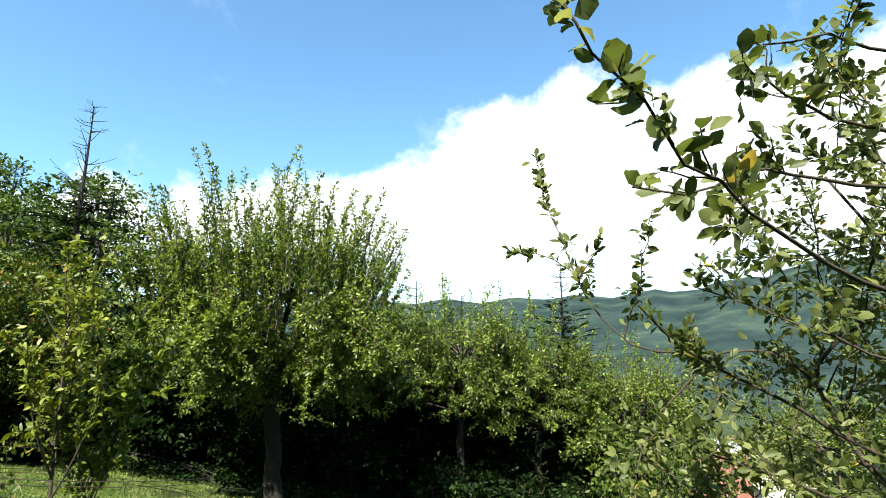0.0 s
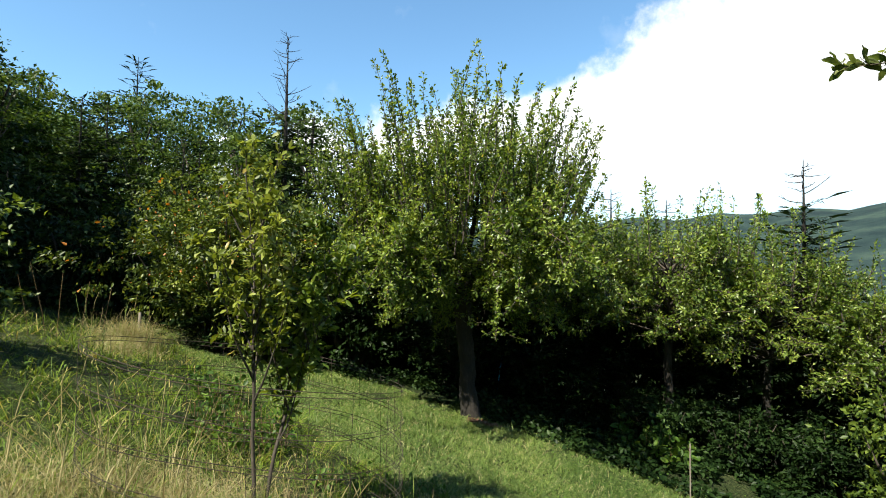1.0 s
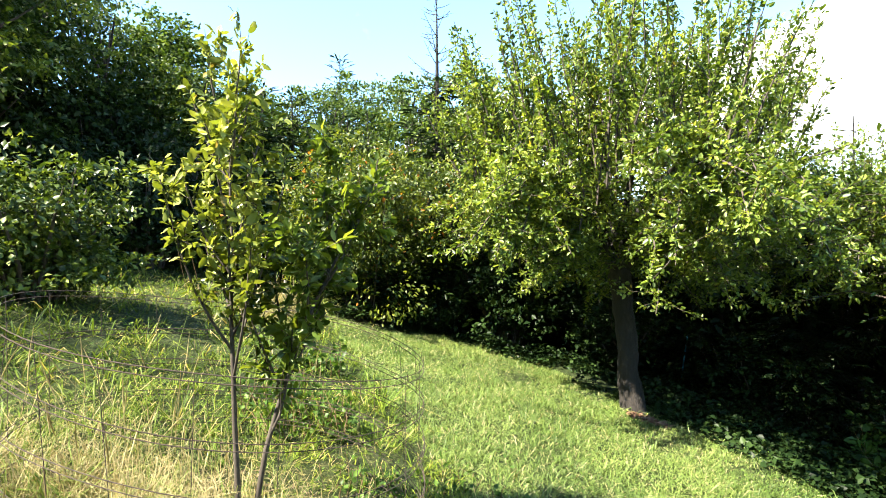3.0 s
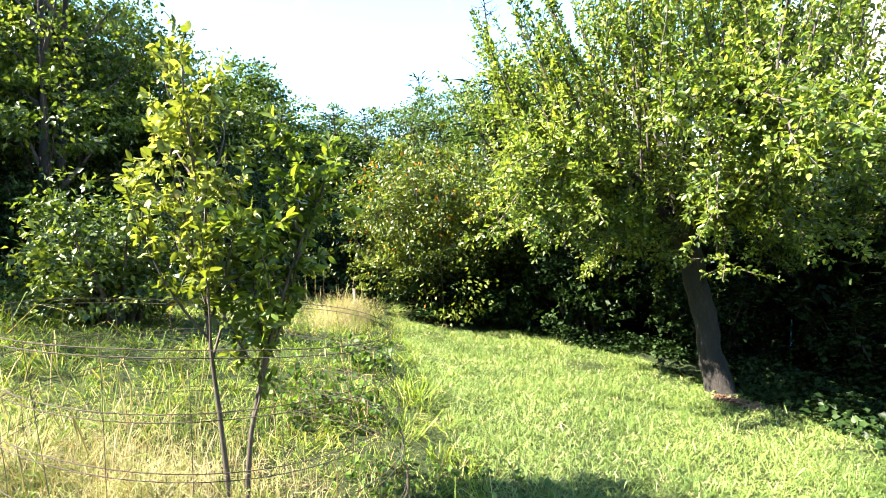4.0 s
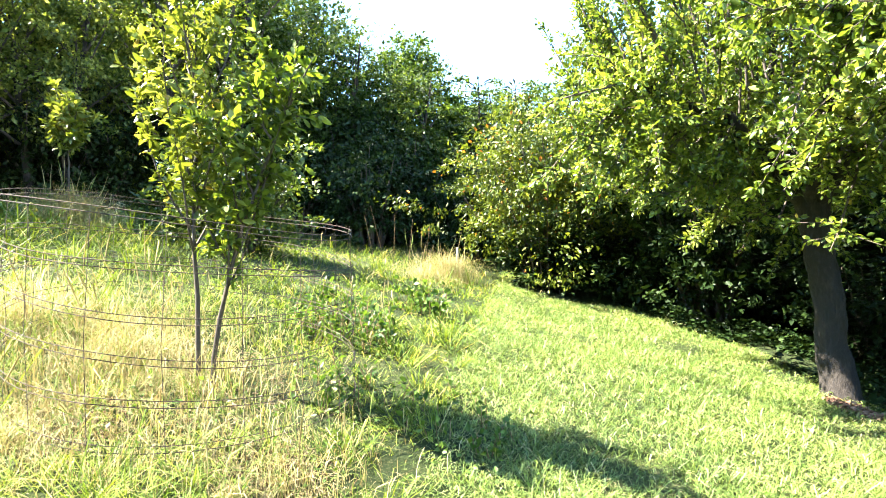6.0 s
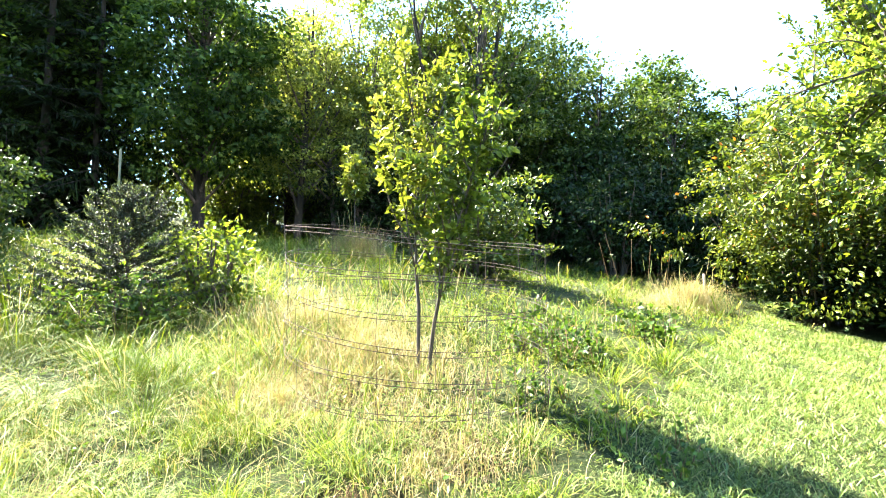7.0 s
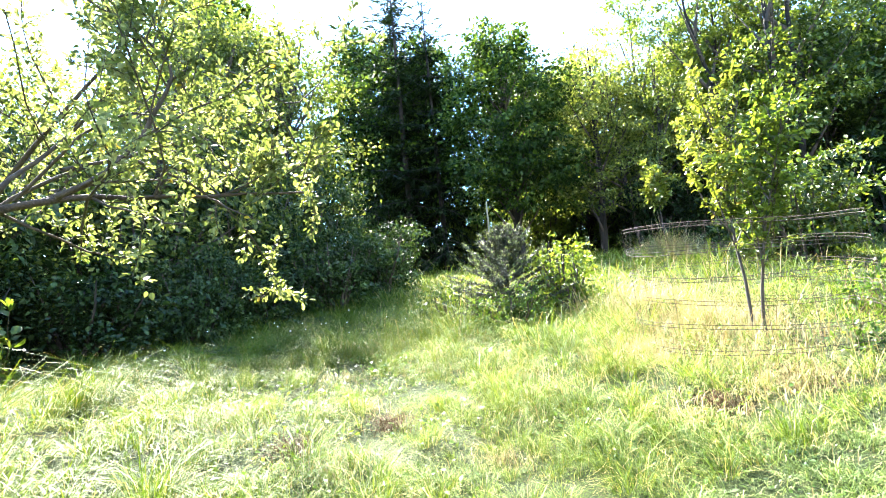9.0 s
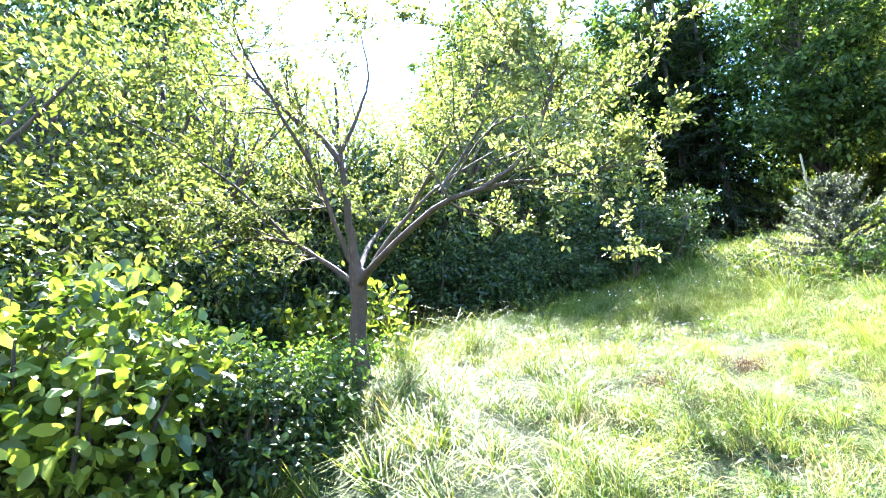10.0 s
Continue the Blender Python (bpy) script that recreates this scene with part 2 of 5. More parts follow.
def ground_material():
    m, t, out = material("meadow_ground")
    L = t.links.new
    co = t.nodes.new("ShaderNodeTexCoord").outputs["Object"]
    near_ = node(t, "ShaderNodeTexNoise", Scale=14.0, Detail=7.0, Roughness=0.7)
    patch = node(t, "ShaderNodeTexNoise", Scale=0.6, Detail=4.0)
    far_ = node(t, "ShaderNodeTexNoise", Scale=0.012, Detail=9.0, Roughness=0.6)
    crowns = node(t, "ShaderNodeTexVoronoi", Scale=0.11)
    thatch = node(t, "ShaderNodeTexNoise", Scale=70.0, Detail=6.0, Roughness=0.75)
    for n in (near_, patch, far_, crowns, thatch):
        L(co, n.inputs["Vector"])
    grass = ramp(t, arith(t, "MULTIPLY_ADD", near_.outputs[0], 0.35, arith(t, "MULTIPLY_ADD", patch.outputs[0], 0.25, arith(t, "MULTIPLY", thatch.outputs[0], 0.4))), [(0.36, (0.010, 0.017, 0.005)), (0.5, (0.032, 0.050, 0.014)), (0.62, (0.12, 0.12, 0.05))])
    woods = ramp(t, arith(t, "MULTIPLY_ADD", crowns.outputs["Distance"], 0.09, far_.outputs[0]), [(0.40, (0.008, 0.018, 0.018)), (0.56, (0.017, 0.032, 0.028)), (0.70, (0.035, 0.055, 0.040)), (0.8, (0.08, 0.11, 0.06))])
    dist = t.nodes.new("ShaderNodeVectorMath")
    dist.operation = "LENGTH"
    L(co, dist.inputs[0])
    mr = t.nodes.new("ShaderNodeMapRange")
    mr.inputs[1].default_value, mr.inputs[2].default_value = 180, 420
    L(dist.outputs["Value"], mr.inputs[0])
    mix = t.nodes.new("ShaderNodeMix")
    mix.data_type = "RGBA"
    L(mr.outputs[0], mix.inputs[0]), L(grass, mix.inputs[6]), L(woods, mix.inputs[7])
    p = node(t, "ShaderNodeBsdfPrincipled", Roughness=0.95)
    p.inputs["Specular IOR Level"].default_value = 0.15
    L(mix.outputs[2], p.inputs["Base Color"])
    bp = node(t, "ShaderNodeBump", Strength=1.0, Distance=0.05)
    L(arith(t, "ADD", near_.outputs[0], thatch.outputs[0]), bp.inputs["Height"]), L(bp.outputs[0], p.inputs["Normal"])
    L(p.outputs[0], out.inputs[0])
    return m


# ---- the lie of the land ----
BUMPS = [(-6, 0.5, 0.238), (-6, 4, 0.166), (-6, 7.5, -0.091), (-2.5, 0.5, -0.213), (-2.5, 4, 0.052), (-2.5, 7.5, -0.049),
         (1, 0.5, 0.162), (1, 4, -0.156), (1, 7.5, -0.076), (4, 0.5, 0.215), (4, 4, -0.145), (4, 7.5, -0.299)]
RIDGE = [(-180, 3), (-90, 5), (-30, 5), (0, 5.8), (12, 6.1), (24, 6.4), (40, 8.8), (60, 11), (100, 10), (180, 3)]


def land(x, y):
    """Height of the ground, metres."""
    x, y = np.asarray(x, float), np.asarray(y, float)
    z = 0.03 - 0.169 * x - 0.132 * y
    for a, b, w in BUMPS:
        z = z + w * np.exp(-((x - a) ** 2 + (y - b) ** 2) / 9.68)
    # the slope runs out in a valley below and levels off above
    z = -27 + 6 * np.logaddexp(0, (z + 27) / 6)
    z = 26 - 6 * np.logaddexp(0, (26 - z) / 6)
    r = np.hypot(x, y)
    k = np.clip((r - 350) / 1250, 0, 1)
    k = k * k * (3 - 2 * k)
    az = np.degrees(np.arctan2(x, y))
    crest = np.tan(np.radians(np.interp(az, [a for a, _ in RIDGE], [h for _, h in RIDGE])))
    wave = 1 + 0.035 * np.sin(az * 0.9 + 1) + 0.02 * np.sin(az * 2.3) + 0.012 * np.sin(az * 5.1 + 2)
    hills = np.clip(r, 0, 1700) * crest * wave
    return z * (1 - k) + hills * k


def at_land(x, y, lift=0.0):
    return (x, y, float(land(x, y)) + lift)


# ---- mesh helpers ----
def mesh_of(name, verts, faces, mat, smooth=False):
    """A mesh from an (n, 3) array and an (m, k) array of corners, or a list of such arrays."""
    me = bpy.data.meshes.new(name)
    verts = np.asarray(verts, np.float32)
    groups = [np.asarray(f, np.int32) for f in (faces if isinstance(faces, list) else [faces]) if len(f)]
    me.vertices.add(len(verts))
    me.vertices.foreach_set("co", verts.ravel())
    sizes = np.concatenate([np.full(len(f), f.shape[1], np.int32) for f in groups])
    me.loops.add(int(sizes.sum()))
    me.loops.foreach_set("vertex_index", np.concatenate([f.ravel() for f in groups]))
    me.polygons.add(len(sizes))
    me.polygons.foreach_set("loop_start", np.concatenate([[0], np.cumsum(sizes)[:-1]]).astype(np.int32))
    if smooth:
        me.polygons.foreach_set("use_smooth", np.ones(len(sizes), bool))
    me.update(calc_edges=True)
    me.validate()
    me.materials.append(mat)
    return me


def part(name, me, parent=None, label="", kind=""):
    ob = new(name, me)
    if parent is not None:
        ob.parent = parent
    return tagged(ob, label, kind=kind)


def thing(name, place, label, category, group="", kind="", turn=0.0):
    ob = new(name)
    ob.empty_display_size = 0.2
    ob.matrix_basis = pose(*place, 0, 0, turn)
    return tagged(ob, label, category, group, kind)


def unit(v):
    v = np.asarray(v, float)
    return v / np.maximum(np.linalg.norm(v, axis=-1, keepdims=True), 1e-9)


class Tubes:
    """Gathers tapered tubes into one mesh."""

    def __init__(self):
        self.v, self.f, self.n = [], [], 0

    def add(self, pts, radii, sides=6):
        pts = np.asarray(pts, float)
        radii = np.broadcast_to(np.asarray(radii, float), len(pts))
        tang = unit(np.gradient(pts, axis=0))
        ref = np.array([0.31, 0.17, 0.93]) if abs(tang[0] @ np.array([0.31, 0.17, 0.93])) < 0.9 else np.array([1.0, 0.2, 0])
        a = unit(np.cross(tang, ref))
        b = np.cross(tang, a)
        th = np.arange(sides) * 2 * np.pi / sides
        ring = pts[:, None] + radii[:, None, None] * (np.cos(th)[None, :, None] * a[:, None] + np.sin(th)[None, :, None] * b[:, None])
        self.v.append(ring.reshape(-1, 3))
        k, s = np.meshgrid(np.arange(len(pts) - 1), np.arange(sides), indexing="ij")
        s2 = (s + 1) % sides
        f = np.stack([k * sides + s, k * sides + s2, (k + 1) * sides + s2, (k + 1) * sides + s], -1).reshape(-1, 4) + self.n
        self.f.append(f)
        self.n += len(pts) * sides

    def mesh(self, name, mat):
        return mesh_of(name, np.concatenate(self.v), np.concatenate(self.f), mat, True)


def leaf_mesh(name, rng, at, axis, up, length, width, mat, fine=False, oval=False):
    """Folded leaves: at their stalks (n, 3), along axis, facing up."""
    n = len(at)
    axis = unit(axis)
    side = unit(np.cross(axis, up))
    nrm = np.cross(side, axis)
    Lg, W = length[:, None], width[:, None]
    if oval:
        lift = nrm * W * rng.uniform(0.05, 0.3, (n, 1))
        a, b, tip = at + axis * Lg * 0.28, at + axis * Lg * 0.66 - nrm * Lg * 0.04, at + axis * Lg - nrm * Lg * rng.uniform(0.0, 0.2, (n, 1))
        v = np.stack([at, a + side * W * 0.43 + lift, b + side * W * 0.40 + lift, tip, b - side * W * 0.40 + lift, a - side * W * 0.43 + lift], 1)
        f = np.array([[0, 1, 2, 3], [0, 3, 4, 5]])[None] + (np.arange(n) * 6)[:, None, None]
        return mesh_of(name, v.reshape(-1, 3), f.reshape(-1, 4), mat)
    if not fine:
        v = np.stack([at, at + axis * Lg * 0.45 + side * W * 0.5 + nrm * W * 0.18, at + axis * Lg - nrm * Lg * 0.08, at + axis * Lg * 0.45 - side * W * 0.5 + nrm * W * 0.18], 1)
        f = np.array([[0, 1, 2], [0, 2, 3]])[None] + (np.arange(n) * 4)[:, None, None]
        return mesh_of(name, v.reshape(-1, 3), f.reshape(-1, 3), mat)
    droop = rng.uniform(0.02, 0.22, (n, 1))
    mids = [at + axis * Lg * s - nrm * Lg * droop * s * s for s in (0.0, 0.14, 0.40, 0.70, 0.92, 1.0)]
    wide = (0.0, 0.26, 0.49, 0.45, 0.2, 0.0)
    fold = rng.uniform(0.05, 0.5, (n, 1))
    wave = rng.uniform(-0.12, 0.12, (n, 2))
    rows = [mids[0]]
    for k in (1, 2, 3, 4):
        for sgn in (1, 0, -1):
            w_ = 0.0 if sgn == 0 else wide[k]
            rows.append(mids[k] + sgn * side * W * w_ + nrm * W * w_ * fold + (nrm * W * wave[:, :1] * (1 if k == 3 else -1) * abs(sgn)))
    rows.append(mids[5])
    v = np.stack(rows, 1)   # base, 4 x (left, mid, right), tip = 14
    tri = np.array([[0, 1, 2], [0, 2, 3], [10, 13, 11], [11, 13, 12]])
    quad = np.array([[1, 4, 5, 2], [2, 5, 6, 3], [4, 7, 8, 5], [5, 8, 9, 6], [7, 10, 11, 8], [8, 11, 12, 9]])
    off = (np.arange(n) * 14)[:, None, None]
    return mesh_of(name, v.reshape(-1, 3), [(tri[None] + off).reshape(-1, 3), (quad[None] + off).reshape(-1, 4)], mat, True)


def shoot(rng, p, d, length, n=5, bend=0.15, lift=0.1):
    """A wavering line of points from p along d."""
    pts, d = [np.asarray(p, float)], unit(d)
    for _ in range(n - 1):
        d = unit(d + rng.normal(0, bend, 3) + (0, 0, lift))
        pts.append(pts[-1] + d * length / (n - 1))
    return np.array(pts)


def along(pts, s):
    """The point and way at fraction s of a polyline."""
    k = min(int(s * (len(pts) - 1)), len(pts) - 2)
    f = s * (len(pts) - 1) - k
    return pts[k] * (1 - f) + pts[k + 1] * f, unit(pts[k + 1] - pts[k])


def bough_leaves(rng, lines, per_metre, length, spread=0.05, droop=0.1, ratio=0.55):
    """Stalk points, axes, facings, lengths and widths of leaves along twigs."""
    at, ax = [], []
    for pts in lines:
        span = np.linalg.norm(np.diff(pts, axis=0), axis=1).sum()
        k = max(2, rng.poisson(per_metre * span))
        s = rng.uniform(0.08, 1.0, k)
        seg = np.minimum((s * (len(pts) - 1)).astype(int), len(pts) - 2)
        f = (s * (len(pts) - 1) - seg)[:, None]
        at.append(pts[seg] * (1 - f) + pts[seg + 1] * f)
        ax.append(unit(pts[seg + 1] - pts[seg]))
    at, ax = np.concatenate(at), np.concatenate(ax)
    n = len(at)
    out = unit(rng.normal(0, 1, (n, 3)))
    axis = unit(ax * 0.55 + out * 0.9 + (0, 0, 0.15 - droop))
    up = unit(rng.normal(0, 0.7, (n, 3)) + (0, 0, 0.9))
    lens = length * rng.uniform(0.55, 1.2, n)
    return at + out * spread * rng.uniform(0, 1, (n, 1)), axis, up, lens, lens * ratio * rng.uniform(0.8, 1.2, n)


def lobe_leaves(rng, lobes, n, length, clumps=14, ratio=0.55, shell=0.45, clump_size=0.19, flat=0.5):
    """Leaves of a dense crown: clumps gathered over the outside of overlapping lobes (cx, cy, cz, rx, ry, rz)."""
    lobes = np.array(lobes, float)
    area = (lobes[:, 3] * lobes[:, 4] + lobes[:, 4] * lobes[:, 5] + lobes[:, 3] * lobes[:, 5])
    pick = rng.choice(len(lobes), len(lobes) * clumps, p=area / area.sum())
    d = unit(rng.normal(0, 1, (len(pick), 3)))
    r = shell + (1 - shell) * rng.uniform(0, 1, (len(pick), 1)) ** 0.45
    centre = lobes[pick, :3] + d * r * lobes[pick, 3:]
    size = clump_size * rng.uniform(0.6, 1.5, len(pick)) * lobes[pick, 3:].mean(1) ** 0.5
    own = rng.integers(0, len(pick), n)
    j = rng.normal(0, 1, (n, 3)) * size[own][:, None] * (1, 1, flat)
    at = centre[own] + j
    out = unit(d[own] * 0.8 + rng.normal(0, 0.6, (n, 3)))
    axis = unit(out + (0, 0, -0.25))
    up = unit(rng.normal(0, 0.75, (n, 3)) + d[own] * 0.35 + (0, 0, 0.7))
    lens = length * rng.uniform(0.5, 1.45, n)
    return at, axis, up, lens, lens * ratio * rng.uniform(0.8, 1.2, n)


# ---- the ground ----
def make_ground():
    radii = np.concatenate([np.arange(0.18, 16, 0.18), np.geomspace(16, 4200, 110)])
    n = 260
    th = np.arange(n) * 2 * np.pi / n
    x = np.concatenate([[0], (radii[:, None] * np.sin(th)).ravel()]) - 1.0
    y = np.concatenate([[0], (radii[:, None] * np.cos(th)).ravel()]) + 4.0
    z = land(x, y)
    near_ = np.hypot(x + 1, y - 4) < 18
    rough = np.array([noise.fractal(Vector((a * 1.3, b * 1.3, 0.0)), 1.0, 2.0, 4) if k else 0.0 for a, b, k in zip(x, y, near_)])
    z = z + 0.035 * rough
    k, s = np.meshgrid(np.arange(len(radii) - 1), np.arange(n), indexing="ij")
    s2 = (s + 1) % n
    quads = np.stack([1 + k * n + s, 1 + k * n + s2, 1 + (k + 1) * n + s2, 1 + (k + 1) * n + s], -1).reshape(-1, 4)[:, ::-1]
    fan = np.stack([np.zeros(n, int), 1 + np.arange(n), 1 + (np.arange(n) + 1) % n], -1)[:, ::-1]
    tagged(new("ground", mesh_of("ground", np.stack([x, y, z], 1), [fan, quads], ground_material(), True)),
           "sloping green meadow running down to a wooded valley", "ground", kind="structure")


make_ground()


# ---- trees and shrubs ----
def branching(rng, wood, limbs, per_metre=3.0, sub=0.5, twigs=6.0, twig_len=0.35, lift=0.12, spread=0.9, start=0.25):
    """Side branches and twigs on limbs (points, thick, thin); draws the wood and returns the twigs' lines."""
    lines = []
    for pts, r0, r1 in limbs:
        span = np.linalg.norm(np.diff(pts, axis=0), axis=1).sum()
        for _ in range(max(1, rng.poisson(per_metre * span))):
            s = rng.uniform(start, 1.0)
            p, w = along(pts, s)
            d = unit(w * 0.5 + unit(rng.normal(0, 1, 3)) * spread + (0, 0, 0.25))
            ln = sub * rng.uniform(0.5, 1.25)
            b = shoot(rng, p, d, ln, 5, 0.16, lift)
            r = max(min(0.004, 0.7 * r1), (r0 + (r1 - r0) * s) * 0.42)
            wood.add(b, np.linspace(r, min(0.003, 0.6 * r), 5), 5)
            lines.append(b)
            for _ in range(rng.poisson(twigs * ln)):
                q, w2 = along(b, rng.uniform(0.2, 1.0))
                tw = shoot(rng, q, w2 * 0.6 + unit(rng.normal(0, 1, 3)) * 0.8 + np.array((0, 0, 0.2)), twig_len * rng.uniform(0.5, 1.3), 4, 0.15, lift)
                wood.add(tw, np.linspace(min(r * 0.6, 0.005), min(0.002, 0.4 * r), 4), 3)
                lines.append(tw)
        lines.append(pts[len(pts) // 2:])
    return lines


def orchard_tree():
    """The old apple tree at the foot of the lawn: stout leaning trunk, vase of limbs, fan of upright water shoots, hanging boughs."""
    rng = np.random.default_rng(11)
    ob = thing("apple_tree", at_land(-2.6, 9.45), "old apple tree with a leaning trunk and upright shoots", "apple tree")
    trunk = Tubes()
    line = np.array([(0.03, 0, -0.25), (0, 0, 0.04), (-0.03, -0.01, 0.5), (-0.06, -0.02, 1.0), (-0.11, -0.03, 1.5), (-0.15, -0.05, 1.95), (-0.17, -0.06, 2.2)])
    # gnarled: burls and slight bends along the stem
    s = np.linspace(0, 0.9999, 26)
    stem = np.array([along(line, q)[0] for q in s]) + rng.normal(0, 0.009, (26, 3)) * (1, 1, 0)
    girth = np.interp(s, np.linspace(0, 1, 7), [0.24, 0.165, 0.138, 0.126, 0.128, 0.155, 0.10]) * rng.uniform(0.93, 1.08, 26)
    trunk.add(stem, girth, 16)
    part("trunk", trunk.mesh("trunk", BARK_SHADED), ob)
    top = line[-2]
    tw, limbs, boughs, ups = Tubes(), [], [], []
    for k in range(11):
        a = k * 2 * np.pi / 8 + rng.uniform(-0.25, 0.25) if k < 8 else rng.uniform(0, 6.3)
        r, h = (rng.uniform(1.5, 2.05), rng.uniform(2.8, 3.35)) if k < 8 else (rng.uniform(0.3, 0.7), rng.uniform(3.6, 4.0))
        e = np.array((math.cos(a) * r - 0.15, math.sin(a) * r - 0.1, h))
        mid = top + (e - top) * 0.5 + np.array((0, 0, 0.16)) + rng.normal(0, 0.09, 3)
        pts = np.array([top + (0, 0, -0.2), top + (mid - top) * 0.45 + rng.normal(0, 0.05, 3), mid, (mid + e) / 2 + rng.normal(0, 0.08, 3), e])
        lw = Tubes()
        lw.add(pts, np.linspace(0.075 if k < 8 else 0.05, 0.026, 5), 8)
        part("limb", lw.mesh("limb", BARK_SHADED), ob)
        limbs.append((pts, a))
    # upright shoots, leaning outwards with their distance from the trunk
    for k in range(230):
        a, r = k * 2.399, 1.95 * math.sqrt((k + 0.5) / 230)
        p = np.array((math.cos(a) * r - 0.17, math.sin(a) * r - 0.1, 3.35 - 0.16 * r + rng.uniform(-0.5, 0.25))) + rng.normal(0, 0.1, 3)
        q = p[:2] - line[-1][:2]
        out = np.array((*(q * rng.uniform(0.10, 0.36)), 1.0)) + rng.normal(0, 0.08, 3)
        r = np.linalg.norm(q)
        tall = max(0.7, (2.85 - 0.62 * r) * rng.uniform(0.4, 1.02))
        b = shoot(rng, p, out, tall, 8, 0.07, 0.03)
        tw.add(b, np.linspace(0.013, 0.003, 8), 4)
        ups.append(b)
        for _ in range(rng.poisson(2.6)):
            q2, w = along(b, rng.uniform(0.1, 0.6))
            s = shoot(rng, q2, w + unit(rng.normal(0, 1, 3)) * 0.6, rng.uniform(0.25, 0.6), 4, 0.1, 0.12)
            tw.add(s, np.linspace(0.006, 0.002, 4), 3)
            ups.append(s)
    # hanging and spreading outer boughs in separate sprays
    for k in range(150):
        pts, a0 = limbs[k % 8]
        p, _ = along(pts, rng.uniform(0.2, 1.0))
        a = a0 + rng.normal(0, 0.5) if k < 110 else rng.normal(-1.6, 0.7)
        d = (math.cos(a), math.sin(a), rng.uniform(-0.75, 0.35))
        b = shoot(rng, p, d, rng.uniform(0.7, 1.5), 7, 0.13, -0.11)
        tw.add(b, np.linspace(0.017, 0.004, 7), 5)
        boughs.append(b)
        for _ in range(9):
            q2, w = along(b, rng.uniform(0.12, 0.97))
            s = shoot(rng, q2, w * 0.7 + unit(rng.normal(0, 1, 3)), rng.uniform(0.18, 0.5), 4, 0.15, 0.03)
            tw.add(s, np.linspace(0.006, 0.002, 4), 3)
            boughs.append(s)
    # short leafy growth inside the crown
    for k in range(240):
        pts, a0 = limbs[k % 11]
        p, w = along(pts, rng.uniform(0.2, 1.0))
        s = shoot(rng, p, w * 0.3 + unit(rng.normal(0, 1, 3)), rng.uniform(0.3, 0.7), 4, 0.15, 0.03)
        tw.add(s, np.linspace(0.007, 0.002, 4), 3)
        boughs.append(s)
    part("branchwork", tw.mesh("branchwork", BARK_DARK), ob, kind="stuff")
    a = bough_leaves(rng, boughs, 92, 0.060, 0.04, ratio=0.56)
    b = bough_leaves(rng, ups, 96, 0.058, 0.045, ratio=0.56)
    part("crown", leaf_mesh("crown", rng, *(np.concatenate(c) for c in zip(a, b)), APPLE_LEAF, oval=True), ob)
    return ob


def fruit_tree(place, height, radius, seed, mat, label, group, shoots=90, boughs=100, leaf=0.068):
    """A neglected fruit tree: short trunk, leafy boughs almost to the ground, ragged shoots along the top."""
    rng = np.random.default_rng(seed)
    ob = thing("fruit_tree", place, label, "fruit tree", group)
    tr = Tubes()
    tr.add([(0, 0, -0.3), (0.02, 0, 0.5), (-0.03, 0.04, height * 0.32), (0.03, -0.02, height * 0.55), (0, 0, height * 0.75)], [0.11, 0.085, 0.07, 0.05, 0.02], 10)
    part("trunk", tr.mesh("trunk", BARK_SHADED), ob)
    tw, lines = Tubes(), []
    for k in range(boughs):
        h = 0.47 + 0.30 * (k + rng.uniform(0, 1)) / boughs
        a = k * 2.399 + rng.uniform(-0.4, 0.4)
        r = radius * (0.72 + 0.38 * math.sin(math.pi * min(1, h * 1.25))) * rng.uniform(0.6, 1.05)
        root = np.array((0, 0, height * h * 0.9))
        tip = np.array((math.cos(a) * r, math.sin(a) * r, height * h + rng.uniform(-0.15, 0.3)))
        mid = root * 0.45 + tip * 0.55 + (0, 0, 0.2) + rng.normal(0, 0.06, 3)
        b = np.array([root, (root + mid) / 2, mid, (mid + tip) / 2 + rng.normal(0, 0.05, 3), tip])
        tw.add(b, np.linspace(0.02, 0.004, 5), 4)
        lines.append(b[2:])
        for _ in range(7):
            q, w = along(b, rng.uniform(0.4, 1.0))
            s = shoot(rng, q, w + unit(rng.normal(0, 1, 3)), rng.uniform(0.2, 0.55), 4, 0.15, 0.06)
            tw.add(s, np.linspace(0.005, 0.002, 4), 3)
            lines.append(s)
    for _ in range(shoots):
        a, r = rng.uniform(0, 6.3), radius * 0.85 * math.sqrt(rng.uniform(0, 1))
        p = np.array((math.cos(a) * r, math.sin(a) * r, height * rng.uniform(0.62, 0.74)))
        b = shoot(rng, p, (math.cos(a) * 0.2 * r, math.sin(a) * 0.2 * r, 1), height * rng.uniform(0.10, 0.34) * (1 - 0.25 * r / radius), 6, 0.08, 0.04)
        tw.add(b, np.linspace(0.009, 0.003, 6), 3)
        lines.append(b)
    part("branchwork", tw.mesh("branchwork", BARK_DARK), ob, kind="stuff")
    part("crown", leaf_mesh("crown", rng, *bough_leaves(rng, lines, 64, leaf, 0.05), mat), ob)
    return ob


EYE_LINE = np.array([(0.09, 0.1, 1.55), (-0.14, 1.8, 1.44), (0.5, 3.26, 1.0), (1.05, 4.53, 0.46), (3.54, 5.0, -0.13)])   # where one walks


